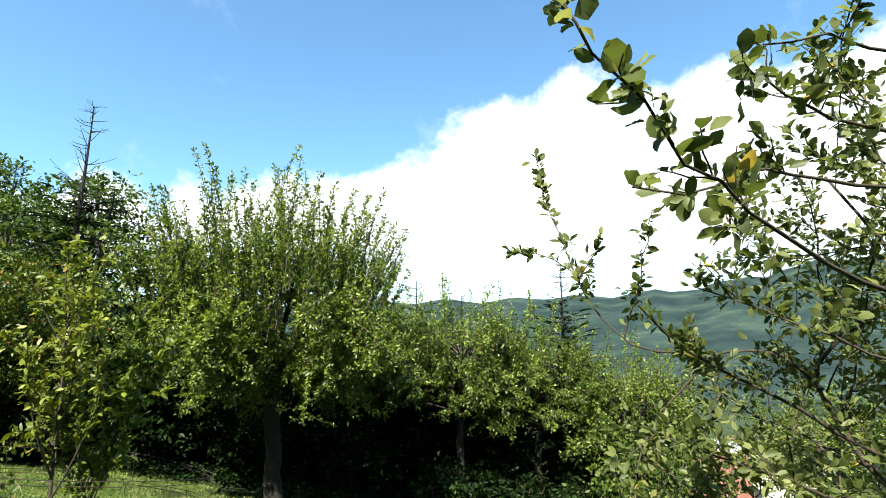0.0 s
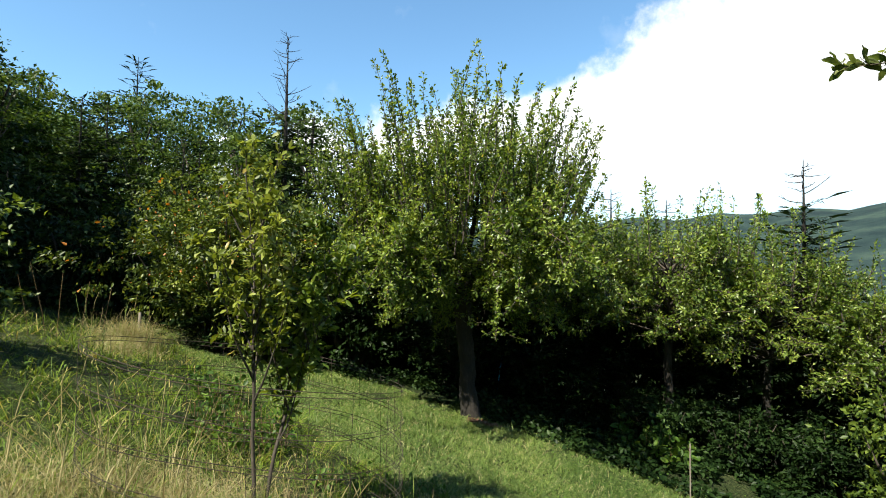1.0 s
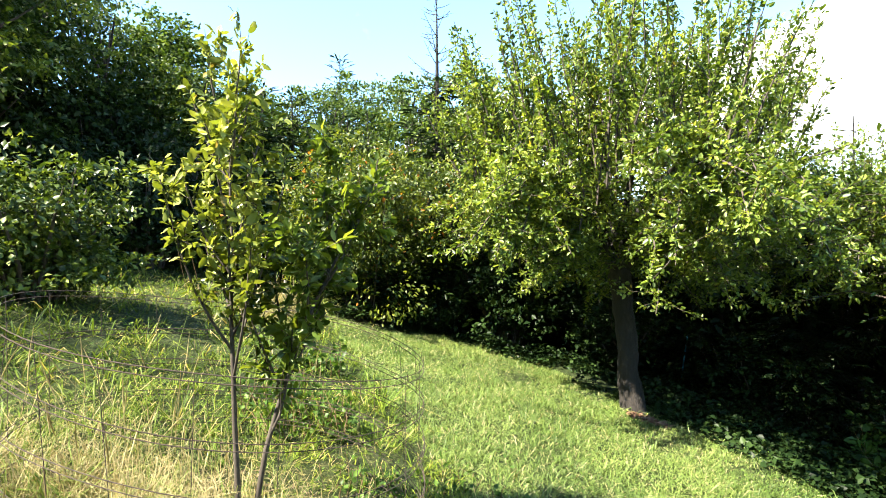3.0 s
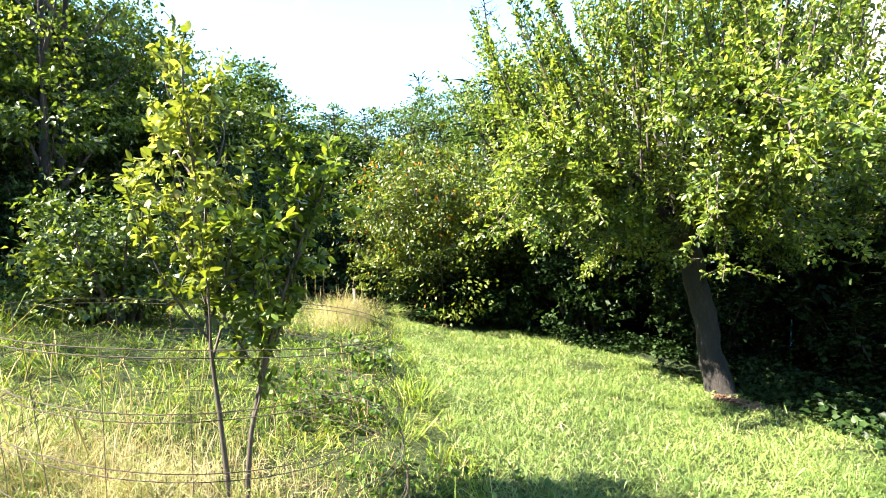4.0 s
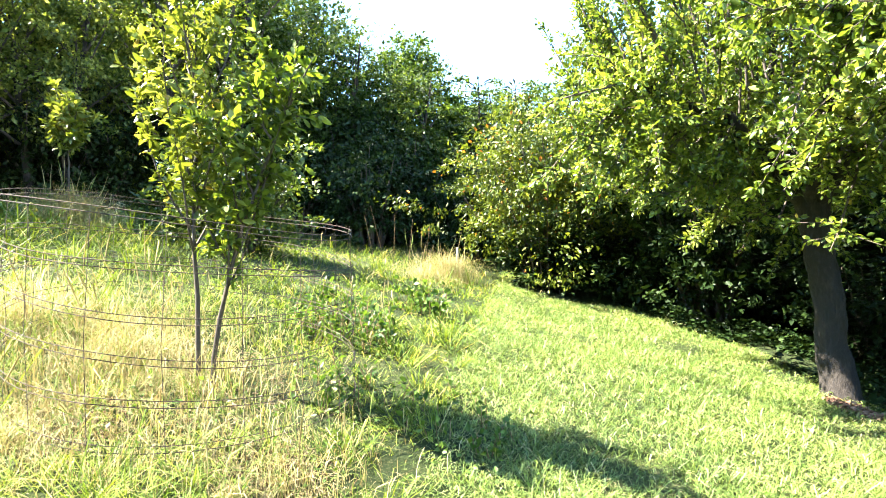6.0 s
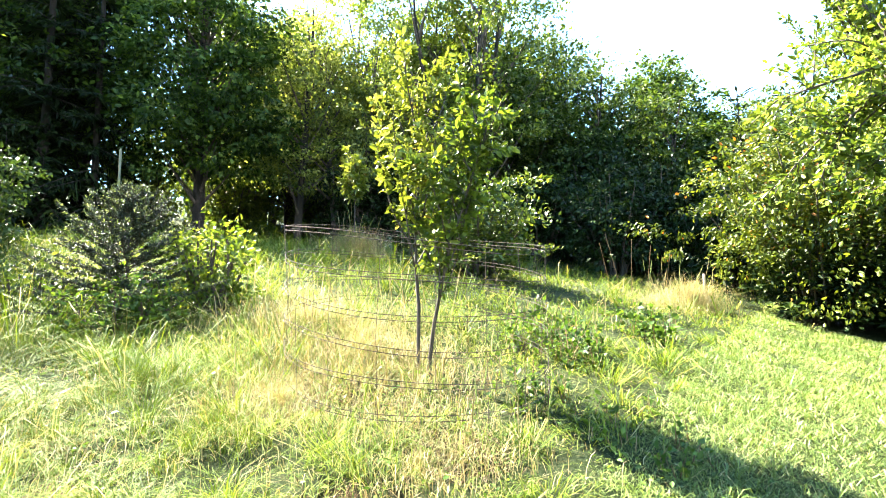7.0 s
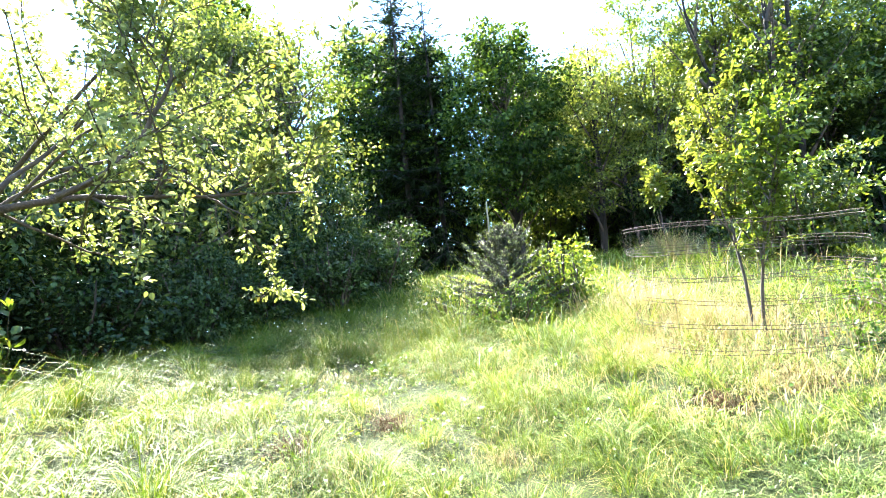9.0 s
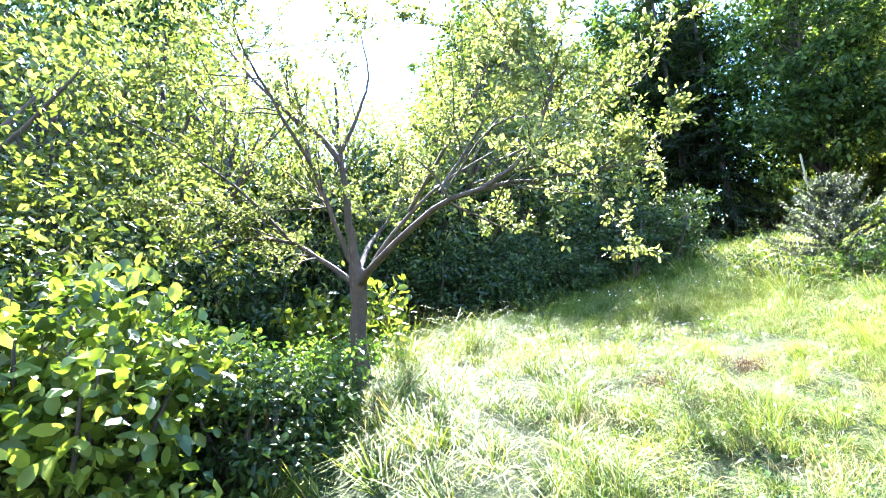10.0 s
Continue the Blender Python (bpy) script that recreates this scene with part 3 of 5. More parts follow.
def near_tree():
    """The low apple tree that the path goes round: short trunk, five crooked limbs."""
    rng = np.random.default_rng(5)
    bx, by = 2.52, 0.83
    base = at_land(bx, by)
    o = np.array(base)
    ob = thing("apple_tree", base, "low crooked apple tree with open limbs and large leaves", "apple tree")
    fork = np.array((2.52, 0.83, 0.55)) - o
    tr = Tubes()
    stem = np.array([(0.03, 0.02, -0.3), (0.02, 0, 0.0), (0.03, 0.01, 0.35), fork * 0.75, fork, fork + (0.02, 0, 0.12)])
    s = np.linspace(0, 0.9999, 18)
    tr.add(np.array([along(stem, q)[0] for q in s]) + rng.normal(0, 0.005, (18, 3)) * (1, 1, 0), np.interp(s, np.linspace(0, 1, 6), [0.105, 0.08, 0.066, 0.062, 0.074, 0.046]) * rng.uniform(0.92, 1.08, 18), 12)
    part("trunk", tr.mesh("trunk", BARK), ob)
    W = lambda *ps: np.array(ps) - o
    f = fork + o
    paths = [
        (W(f, (2.57, 0.86, 1.0), (2.6, 0.85, 1.45), (2.62, 0.86, 1.68)), 0.058, 0.022),
        (W((2.61, 0.85, 1.5), (2.74, 0.75, 1.78), (2.95, 0.62, 1.98), (3.25, 0.5, 2.35), (3.5, 0.35, 2.8)), 0.036, 0.012),
        (W((2.6, 0.85, 1.6), (2.45, 0.95, 1.9), (2.3, 0.85, 2.3), (2.35, 0.8, 2.8)), 0.026, 0.008),
        (W(f, (2.68, 0.84, 0.95), (2.82, 0.82, 1.45), (2.95, 0.62, 1.95), (3.0, 0.5, 2.5)), 0.033, 0.011),
        (W(f - (0, 0, 0.1), (2.75, 0.6, 0.72), (3.0, 0.45, 0.95), (3.35, 0.2, 1.02), (3.75, 0.0, 0.9)), 0.036, 0.011),
        (W(f - (0, 0, 0.08), (2.45, 1.3, 0.62), (2.22, 1.85, 0.84), (2.02, 2.2, 0.88), (1.78, 2.35, 0.86), (1.4, 2.5, 0.9), (1.0, 2.6, 0.95)), 0.042, 0.007),
        (W(f - (0, 0, 0.12), (2.36, 0.95, 0.72), (2.05, 1.1, 1.1), (1.6, 1.25, 1.42), (1.17, 1.3, 1.60), (0.8, 1.08, 1.66), (0.56, 0.94, 1.70), (0.41, 0.84, 1.75), (0.32, 0.78, 1.80), (0.25, 0.74, 1.85), (0.21, 0.72, 1.90)), 0.034, 0.002),
        (W((2.02, 2.2, 0.87), (1.82, 2.38, 0.98), (1.7, 2.49, 1.3), (1.62, 2.5, 1.5), (1.75, 2.42, 1.68), (2.0, 2.3, 1.85)), 0.02, 0.007),
        (W((1.66, 2.49, 1.42), (1.5, 2.52, 1.6), (1.2, 2.5, 1.56), (0.91, 2.35, 1.56), (0.77, 2.47, 1.67), (0.71, 2.56, 1.83), (0.66, 2.6, 2.0), (0.59, 2.65, 2.26), (0.54, 2.66, 2.5)), 0.009, 0.002),
        (W(f, (2.3, 0.4, 0.9), (1.9, -0.1, 1.3), (1.6, -0.5, 1.75), (1.5, -0.7, 2.2)), 0.034, 0.010),
        (W((2.1, 1.0, 1.05), (1.9, 1.4, 1.45), (1.62, 1.6, 1.95), (1.45, 1.62, 2.4)), 0.024, 0.007),
        (W((2.8, 0.8, 1.4), (3.1, 1.1, 1.75), (3.35, 1.3, 2.1), (3.55, 1.45, 2.5)), 0.024, 0.008),
        (W((3.0, 0.45, 0.95), (3.4, 0.7, 1.3), (3.8, 0.9, 1.55), (4.2, 1.0, 1.7)), 0.02, 0.007),
        (W((2.0, 2.2, 1.0), (1.6, 2.14, 1.2), (1.24, 2.1, 1.42), (0.89, 2.07, 1.57), (0.72, 1.94, 1.71)), 0.014, 0.004),
        (W((1.6, 1.25, 1.42), (1.4, 1.3, 1.75), (1.16, 1.28, 1.93), (0.88, 1.13, 1.95), (0.63, 1.0, 1.94), (0.52, 0.93, 1.95)), 0.010, 0.002),
        (W((1.4, 1.3, 1.75), (1.22, 1.26, 2.05), (0.92, 1.1, 2.08), (0.72, 1.0, 2.06), (0.57, 0.96, 2.01)), 0.008, 0.002),
        (W((1.17, 1.3, 1.6), (1.07, 1.2, 1.81), (0.84, 1.1, 1.83), (0.61, 1.0, 1.82), (0.49, 0.96, 1.79), (0.34, 0.91, 1.77)), 0.007, 0.002),
        (W((2.05, 1.6, 1.0), (1.74, 1.88, 1.47), (1.43, 1.87, 1.54), (1.14, 1.84, 1.67), (0.9, 1.93, 1.77)), 0.012, 0.003),
        (W((2.0, 2.0, 0.95), (1.65, 1.96, 1.1), (1.31, 1.95, 1.13), (1.03, 2.04, 1.22), (0.8, 2.12, 1.31)), 0.012, 0.003),
        (W((2.2, 1.9, 0.92), (1.9, 1.75, 1.3), (1.6, 1.9, 1.75), (1.5, 2.1, 2.2)), 0.018, 0.006),
        (W((1.75, 2.35, 1.05), (1.38, 2.32, 0.97), (1.12, 2.25, 0.78), (0.97, 2.2, 0.6), (0.89, 2.18, 0.44)), 0.010, 0.003),
        (W((1.24, 2.5, 1.56), (1.0, 2.5, 1.35), (0.85, 2.45, 1.12), (0.78, 2.4, 0.9)), 0.007, 0.003),
        (W((0.68, 2.58, 1.92), (0.55, 2.66, 2.01), (0.42, 2.71, 2.03)), 0.004, 0.002),
        (W((0.83, 2.42, 1.62), (0.88, 2.37, 1.78), (0.9, 2.36, 1.94), (0.95, 2.33, 2.14)), 0.005, 0.002),
        (W((0.69, 2.58, 1.88), (0.76, 2.52, 1.98), (0.78, 2.5, 2.06)), 0.004, 0.002),
    ]
    limbs = []
    for pts, r0, r1 in paths:
        # soften the corners
        s = np.linspace(0, 1, 2 * len(pts) + 2)
        line = np.array([along(pts, min(k, 0.9999))[0] for k in s])
        line[1:-1] = (line[:-2] + 2 * line[1:-1] + line[2:]) / 4 + rng.normal(0, 0.006, (len(line) - 2, 3))
        lw = Tubes()
        r0, r1 = 0.78 * r0, 0.78 * r1
        lw.add(line, r1 + (r0 - r1) * (1 - np.linspace(0, 1, len(line))) ** (3.2 if len(pts) > 9 else 1.4), 8)
        part("limb", lw.mesh("limb", BARK if r0 > 0.023 and len(pts) < 9 else BARK_TWIG), ob)
        limbs.append((line, r0, r1))
    tw = Tubes()
    close, lines, second, small, slim = (6, 8, 13, 14, 15, 16, 17, 18, 20, 21, 22, 23, 24), [], [], [], []
    for k, (line, r0, r1) in enumerate(limbs):
        if k == 0:
            continue
        if k in close:
            if k in (6, 14, 15, 16):
                small += branching(rng, tw, [(line[len(line) // 3:], 0.004, 0.002)], 12.0, 0.07, 3.0, 0.05, 0.05, 0.8, 0.0)
            elif k in (8, 22, 23, 24):
                high = line[len(line) // 2:] if k == 8 else line
                slim += [high] + branching(rng, tw, [(high, 0.003, 0.0015)], 14.0, 0.05, 2.0, 0.04, 0.05, 0.8, 0.0)
            else:
                lines += branching(rng, tw, [(line, 0.006, 0.003)], 8.0, 0.20, 5.0, 0.10, 0.06, 0.8, 0.2)
            continue
        span = np.linalg.norm(np.diff(line, axis=0), axis=1).sum()
        for _ in range(rng.poisson(6.0 * span)):
            s = rng.uniform(0.25, 1.0)
            p, w = along(line, s)
            bl = shoot(rng, p, w * 0.6 + unit(rng.normal(0, 1, 3)) * 0.8 + np.array((0, 0, 0.15)), rng.uniform(0.35, 0.85), 6, 0.16, 0.06)
            tw.add(bl, np.linspace(min(0.4 * (r0 + (r1 - r0) * s), 0.012), 0.003, 6), 5)
            second.append((bl, 0.008, 0.003))
    lines += branching(rng, tw, second, 7.0, 0.24, 4.0, 0.13, 0.04, 0.8, 0.1)
    part("branchwork", tw.mesh("branchwork", BARK_TWIG), ob, kind="stuff")
    at, ax, up, ln, wd = (np.concatenate(q) for q in zip(bough_leaves(rng, lines, 135, 0.038, 0.03, 0.12, 0.54), bough_leaves(rng, small, 112, 0.030, 0.012, 0.12, 0.62), bough_leaves(rng, slim, 58, 0.047, 0.008, 0.05, 0.5)))
    world = at + o
    clear = np.full(len(at), True)
    for a, b_ in zip(EYE_LINE[:-1], EYE_LINE[1:]):
        ab = b_ - a
        s = np.clip(((world - a) @ ab) / (ab @ ab), 0, 1)[:, None]
        clear &= np.linalg.norm(world - a - s * ab, axis=1) > 0.3
    for nm, mine, full in (("crown", clear & (world[:, 0] + 0.4 * world[:, 1] >= 2.35), False), ("leaf_spray", clear & (world[:, 0] + 0.4 * world[:, 1] < 2.35), True)):
        part(nm, leaf_mesh(nm, rng, at[mine], ax[mine], up[mine], ln[mine], wd[mine], NEAR_LEAF, full, not full), ob)
    return ob


def sapling(place, lean, height, seed, mat, label, stems, leaf, low, reach=1.0):
    rng = np.random.default_rng(seed)
    ob = thing("sapling", place, label, "young tree", "staked saplings")
    tr = Tubes()
    h = np.linspace(-0.1, height, 9)
    bow = np.abs(h) ** 1.7 / height ** 0.7
    line = np.stack([lean[0] * bow + rng.normal(0, 0.006, 9), lean[1] * bow + rng.normal(0, 0.006, 9), h], 1)
    tr.add(line, np.linspace(0.016, 0.004, 9), 8)
    part("trunk", tr.mesh("trunk", BARK_YOUNG), ob)
    tw, limbs = Tubes(), []
    for k in range(stems):
        s = low + (0.9 - low) * (k + rng.uniform(0, 0.8)) / stems
        p, w = along(line, s)
        a = k * 2.4 + rng.uniform(-0.4, 0.4)
        ln = (0.95 - 0.55 * s) * rng.uniform(0.7, 1.2) * height / 2.2 * reach
        b = shoot(rng, p, (math.cos(a) * 0.75, math.sin(a) * 0.75, 0.9), ln, 6, 0.08, 0.3)
        tw.add(b, np.linspace(0.008, 0.003, 6), 5)
        limbs.append((b, 0.008, 0.003))
    lines = branching(rng, tw, limbs + [(line[4:], 0.01, 0.004)], 8.0, 0.2, 2.5, 0.12, 0.12, 0.9, 0.06)
    part("branchwork", tw.mesh("branchwork", BARK_YOUNG), ob, kind="stuff")
    part("crown", leaf_mesh("crown", rng, *bough_leaves(rng, lines, 92, leaf, 0.014, 0.38, 0.42), mat, True), ob)
    return ob


def shrub(name, place, radius, height, seed, mat, label, category, leaves=5000, leaf=0.08, stems=14, low=0.25, group="", flat=1.0, thick=0.0, oval=False):
    """A many-stemmed bush: stems fanning from the base, leaves in clumps over uneven lobes."""
    rng = np.random.default_rng(seed)
    ob = thing(name, place, label, category, group)
    tr, lobes = Tubes(), []
    for k in range(stems):
        a = k * 2.399 + rng.uniform(-0.3, 0.3)
        r = radius * math.sqrt((k + 0.5) / stems) * 0.78
        h = height * (1 - 0.42 * (r / radius) ** 2) * rng.uniform(0.68, 0.92)
        tip = np.array((math.cos(a) * r, math.sin(a) * r * flat, h))
        foot = np.array((math.cos(a) * 0.12 * radius, math.sin(a) * 0.12 * radius, -0.15))
        pts = np.array([foot, foot * 0.7 + tip * 0.3 + (0, 0, 0.12 * h), foot * 0.3 + tip * 0.7, tip]) + rng.normal(0, 0.02, (4, 3))
        tr.add(pts, np.linspace(thick or 0.02 + 0.008 * height, 0.006, 4), 5)
        for s in (0.5, 0.72, 0.95):
            q = foot * (1 - s) + tip * s
            if q[2] > low * height:
                rr = radius * rng.uniform(0.22, 0.36)
                lobes.append((*(q + rng.normal(0, 0.1 * radius, 3)), rr, rr, rr * rng.uniform(0.7, 1.0)))
        if low < 0.2:
            rr = radius * rng.uniform(0.2, 0.3)
            lobes.append((math.cos(a) * r * 1.05, math.sin(a) * r * 1.05 * flat, height * rng.uniform(0.1, 0.24), rr, rr, height * 0.12))
        # a few whips stand out of the outline
        lobes.append((*(tip * 1.02 + (0, 0, 0.06 * height)), radius * 0.1, radius * 0.1, height * 0.1))
    part("branchwork", tr.mesh("branchwork", BARK_DARK), ob, kind="stuff")
    part("crown", leaf_mesh("crown", rng, *lobe_leaves(rng, lobes, leaves, leaf, 6, clump_size=0.15), mat, oval == "fine", oval is True), ob)
    return ob


def broadleaf(name, place, height, radius, seed, mat, label, category, leaves=9000, leaf=0.15, bare=0.2, trunks=1, lobes_n=26, group="", gappy=0.25):
    """A woodland tree: trunk or several, limbs into every lobe, clumped crown with gaps."""
    rng = np.random.default_rng(seed)
    ob = thing(name, place, label, category, group)
    tr = Tubes()
    heads = []
    for k in range(trunks):
        a = k * 2.4 + rng.uniform(0, 1)
        off = 0.0 if trunks == 1 else 0.3 + 0.1 * trunks
        foot = np.array((math.cos(a) * off * 0.6, math.sin(a) * off * 0.6, -0.3))
        top = np.array((math.cos(a) * off * 2.2, math.sin(a) * off * 2.2, height * rng.uniform(0.8, 0.93)))
        s = np.linspace(0, 1, 7)[:, None]
        line = foot * (1 - s) + top * s + rng.normal(0, 0.05, (7, 3)) * s
        tr.add(line, np.linspace(0.022 * height / (1 + 0.35 * (trunks - 1)), 0.02, 7), 8)
        heads.append(line)
    part("trunk", tr.mesh("trunk", BARK_SHADED), ob)
    lw, lobes = Tubes(), []
    for k in range(lobes_n):
        line = heads[k % trunks]
        h = bare + (1 - bare) * ((k + rng.uniform(0, 1)) / lobes_n)
        prof = math.sin(math.pi * min(1, max(0.0, (h - bare) / (1 - bare) * 0.82 + 0.16))) ** 0.7
        a = k * 2.399 + rng.uniform(-0.4, 0.4)
        r = radius * prof * rng.uniform(0.45, 0.82)
        p, _ = along(line, max(0.05, min(0.97, h * 0.88 - 0.08)))
        c = np.array((line[3][0] + math.cos(a) * r, line[3][1] + math.sin(a) * r, h * height * 0.95))
        lw.add(np.array([p, p * 0.45 + c * 0.55 + (0, 0, -0.05 * r), c]), [0.008 * height * 0.8, 0.02, 0.008], 5)
        rr = radius * rng.uniform(0.24, 0.40) * (0.75 + 0.5 * prof)
        lobes.append((*c, rr, rr, rr * rng.uniform(0.6, 0.85)))
    part("branchwork", lw.mesh("branchwork", BARK_DARK), ob, kind="stuff")
    part("crown", leaf_mesh("crown", rng, *lobe_leaves(rng, lobes, leaves, leaf, 9, 0.6, 0.5, gappy, 0.38), mat), ob)
    return ob


def spruce(name, place, height, radius, seed, mat, label, group="", bare_top=0.0, low=0.04, spray=0.34, gap=0.34, category="spruce", profile=0.8, whorl=7, wild=0.08):
    """A conifer: whorls of drooping branches with side sprays of needles."""
    rng = np.random.default_rng(seed)
    ob = thing(name, place, label, category, group)
    tr = Tubes()
    tr.add([(0, 0, -0.3), (0, 0, height * 0.5), (0.02, 0, height)], [0.016 * height + 0.015, 0.009 * height + 0.008, 0.006], 8)
    at, axis, up, ln, wd = [], [], [], [], []
    z = height * low
    while z < height * 0.985:
        q = z / height
        count = whorl
        turn = rng.uniform(0, 6.3)
        for k in range(count):
            a = turn + k * 2 * np.pi / count + rng.uniform(-0.25, 0.25)
            reach = radius * (1 - q) ** profile * rng.uniform(0.55, 1.12) + 0.06 * radius
            rise = 0.55 * q - 0.22
            d = np.array((math.cos(a), math.sin(a), rise + rng.normal(0, wild)))
            n_ = 5
            zb = z + rng.uniform(-0.5, 0.5) * gap
            s = np.linspace(0, 1, n_)[:, None]
            line = np.array((0, 0, max(0.02, zb))) + d * reach * s + np.array((0, 0, -0.16 * reach)) * s ** 2 + np.array((0, 0, 0.09 * reach)) * s ** 4
            if q <= 1 - bare_top:
                tr.add(line, np.linspace(0.004 + 0.0025 * reach * 2, 0.002, n_), 3)
            else:
                if rng.uniform() < 0.5:
                    continue
                hook = line[0] + np.array((math.cos(a), math.sin(a), rng.uniform(-0.3, 0.5))) * reach * rng.uniform(0.5, 1.5) * np.linspace(0, 1, n_)[:, None] + np.array((0, 0, 0.35 * reach)) * np.linspace(0, 1, n_)[:, None] ** 2
                tr.add(hook, np.linspace(0.012, 0.004, n_), 3)
                line = hook
                if rng.uniform() < 0.6:
                    for f in (0.4, 0.7):
                        p, w = along(line, f)
                        sd = np.array((-math.sin(a), math.cos(a), 0.1)) * rng.choice((-1, 1))
                        tr.add(np.array([p, p + (w + sd) * 0.12]), [0.006, 0.003], 3)
                continue
            m = max(6, int(reach / (spray * 0.12)))
            f = (np.arange(m) + rng.uniform(0, 1, m)) / m
            k0 = np.minimum((f * (n_ - 1)).astype(int), n_ - 2)
            fr = (f * (n_ - 1) - k0)[:, None]
            p = line[k0] * (1 - fr) + line[k0 + 1] * fr
            side = np.array((-math.sin(a), math.cos(a), 0.0))
            for sgn in (-1, 1):
                l_ = spray * (0.3 + 0.75 * (1 - f)) * rng.uniform(0.5, 1.2, m) * min(1.0, 0.12 + 0.75 * reach)
                at.append(p)
                axis.append(unit(d * 0.75 + sgn * side + rng.normal(0, 0.3, (m, 3)) + (0, 0, -0.22)))
                up.append(unit(rng.normal(0, 0.35, (m, 3)) + (0, 0, 1)))
                ln.append(l_)
                wd.append(l_ * rng.uniform(0.14, 0.24, m))
            at.append(line[-2:-1]), axis.append(unit(d)[None]), up.append(np.array([[0, 0, 1.0]])), ln.append(np.array([spray])), wd.append(np.array([spray * 0.22]))
        z += gap * rng.uniform(0.8, 1.2) * (1.1 - 0.5 * q)
    part("trunk", tr.mesh("trunk", BARK_SHADED), ob)
    if at:
        part("crown", leaf_mesh("crown", rng, *(np.concatenate(c) for c in (at, axis, up, ln, wd)), mat), ob)
    return ob


def young_spruce(place, height, radius):
    """A waist-high spruce: whorls of ascending twigs set with needles, lit tips and shaded core put into their colour.
    """
    rng = np.random.default_rng(35)
    ob = thing("young_spruce", place, "young spruce among weeds, lit tips and shaded core coloured in", "young spruce")
    tr, old, tips = Tubes(), [], []
    tr.add([(0, 0, -0.15), (0.01, 0, height * 0.5), (0, 0.01, height)], [0.022, 0.014, 0.004], 7)
    for k in range(110):
        q = ((k + rng.uniform(0, 1)) / 110) ** 1.15
        a = k * 2.399 + rng.uniform(-0.3, 0.3)
        reach = (radius * (1 - q) ** 0.75 + 0.10) * rng.uniform(0.7, 1.15)
        b = shoot(rng, (0, 0, 0.06 + q * height * 0.93), (math.cos(a), math.sin(a), -0.05 + 0.8 * q), reach, 7, 0.06, 0.03 + 0.10 * q)
        tr.add(b, np.linspace(0.006, 0.002, 7), 4)
        for n_ in range(int(5 + 13 * reach)):
            f = rng.uniform(0.15, 1.0)
            p, w = along(b, f)
            side = np.cross(w, (0, 0, 1.0)) * rng.choice((-1, 1))
            tw = shoot(rng, p, w * 0.8 + side * 0.75 + np.array((0, 0, rng.uniform(-0.12, 0.3))), rng.uniform(0.06, 0.17) * (1.1 - 0.5 * f), 4, 0.08, 0.03)
            tr.add(tw, np.linspace(0.0022, 0.0012, 4), 3)
            old.append(tw[:3])
            tips.append(tw[2:])
        old.append(b[1:6])
        tips.append(b[5:])
    tips.append(np.array([(0, 0, height * 0.86), (0.004, 0, height * 0.95), (0, 0.01, height * 1.06)]))
    part("trunk", tr.mesh("trunk", BARK_YOUNG), ob)

    def needles(lines, per_metre, mat, nm):
        at, ax, up, ln, wd = bough_leaves(rng, lines, per_metre, 0.030, 0.003, 0.0, 0.26)
        return part(nm, leaf_mesh(nm, rng, at, ax, up, ln, wd, mat), ob)

    needles(old, 380, NEEDLE_CORE, "needles")
    needles(tips, 170, NEEDLE_LIT, "lit_tips")
    return ob


def again(ob, places, label=""):
    """Copies of a plant: (x, y, turn, scale, taller)."""
    for x, y, turn, k, tall in places:
        c = copy_thing(ob, pose(*at_land(x, y, -0.05), 0, 0, turn) @ Matrix.Diagonal((k, k, k * tall, 1)))
        if label:
            tagged(c, label)


orchard_tree()
near_tree()
SAP = at_land(-2.45, 3.97)
sapling(SAP, (-0.03, 0.0), 2.2, 21, SAP_LEAF, "young fruit tree with yellow-green leaves in a wire cage", 16, 0.062, 0.33, 1.08)
sapling(at_land(-2.40, 4.05), (0.20, 0.32), 1.8, 22, SAP_LEAF_GREEN, "young fruit tree with fresh green leaves in a wire cage", 13, 0.068, 0.27, 1.0)
sapling(at_land(-7.23, 1.96), (0.02, 0.0), 1.65, 23, SAP_LEAF, "small young tree among dry stalks on the meadow", 11, 0.10, 0.55, 1.1)

# the orange-tinged bush behind the lawn and its neighbours
shrub("bush", at_land(-7.4, 9.2), 2.1, 3.6, 31, BUSH_LEAF, "broad leafy bush with a few orange leaves", "bush", 34000, 0.066, 30, 0.3, "", 1.0, 0.018, True)
shrub("bush", at_land(-5.6, 11.0), 1.8, 3.6, 32, DARK_LEAF, "dense bush behind the lawn with leaves darkened for shade", "bush", 16000, 0.10, 18, 0.1)
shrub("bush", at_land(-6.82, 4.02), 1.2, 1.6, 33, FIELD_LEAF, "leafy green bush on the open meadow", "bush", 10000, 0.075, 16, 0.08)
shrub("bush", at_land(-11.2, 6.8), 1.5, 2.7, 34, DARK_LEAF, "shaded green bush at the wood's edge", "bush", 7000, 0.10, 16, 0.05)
young_spruce(at_land(-2.98, 1.25), 1.08, 0.9)
shrub("weed_bush", at_land(-3.3, 1.85), 0.45, 1.0, 36, SAP_LEAF_GREEN, "bright leafy weeds beside the young spruce", "weeds", 2600, 0.05, 16, 0.05, oval=True)
shrub("weed_bush", at_land(-2.75, 0.6), 0.55, 0.5, 37, FIELD_LEAF, "low weeds beside the young spruce", "weeds", 2600, 0.042, 16, 0.05, oval=True)
shrub("weed_bush", at_land(-2.6, 1.55), 0.55, 0.42, 38, WEED, "low weeds at the young spruce's foot", "weeds", 2600, 0.04, 16, 0.05, oval=True)

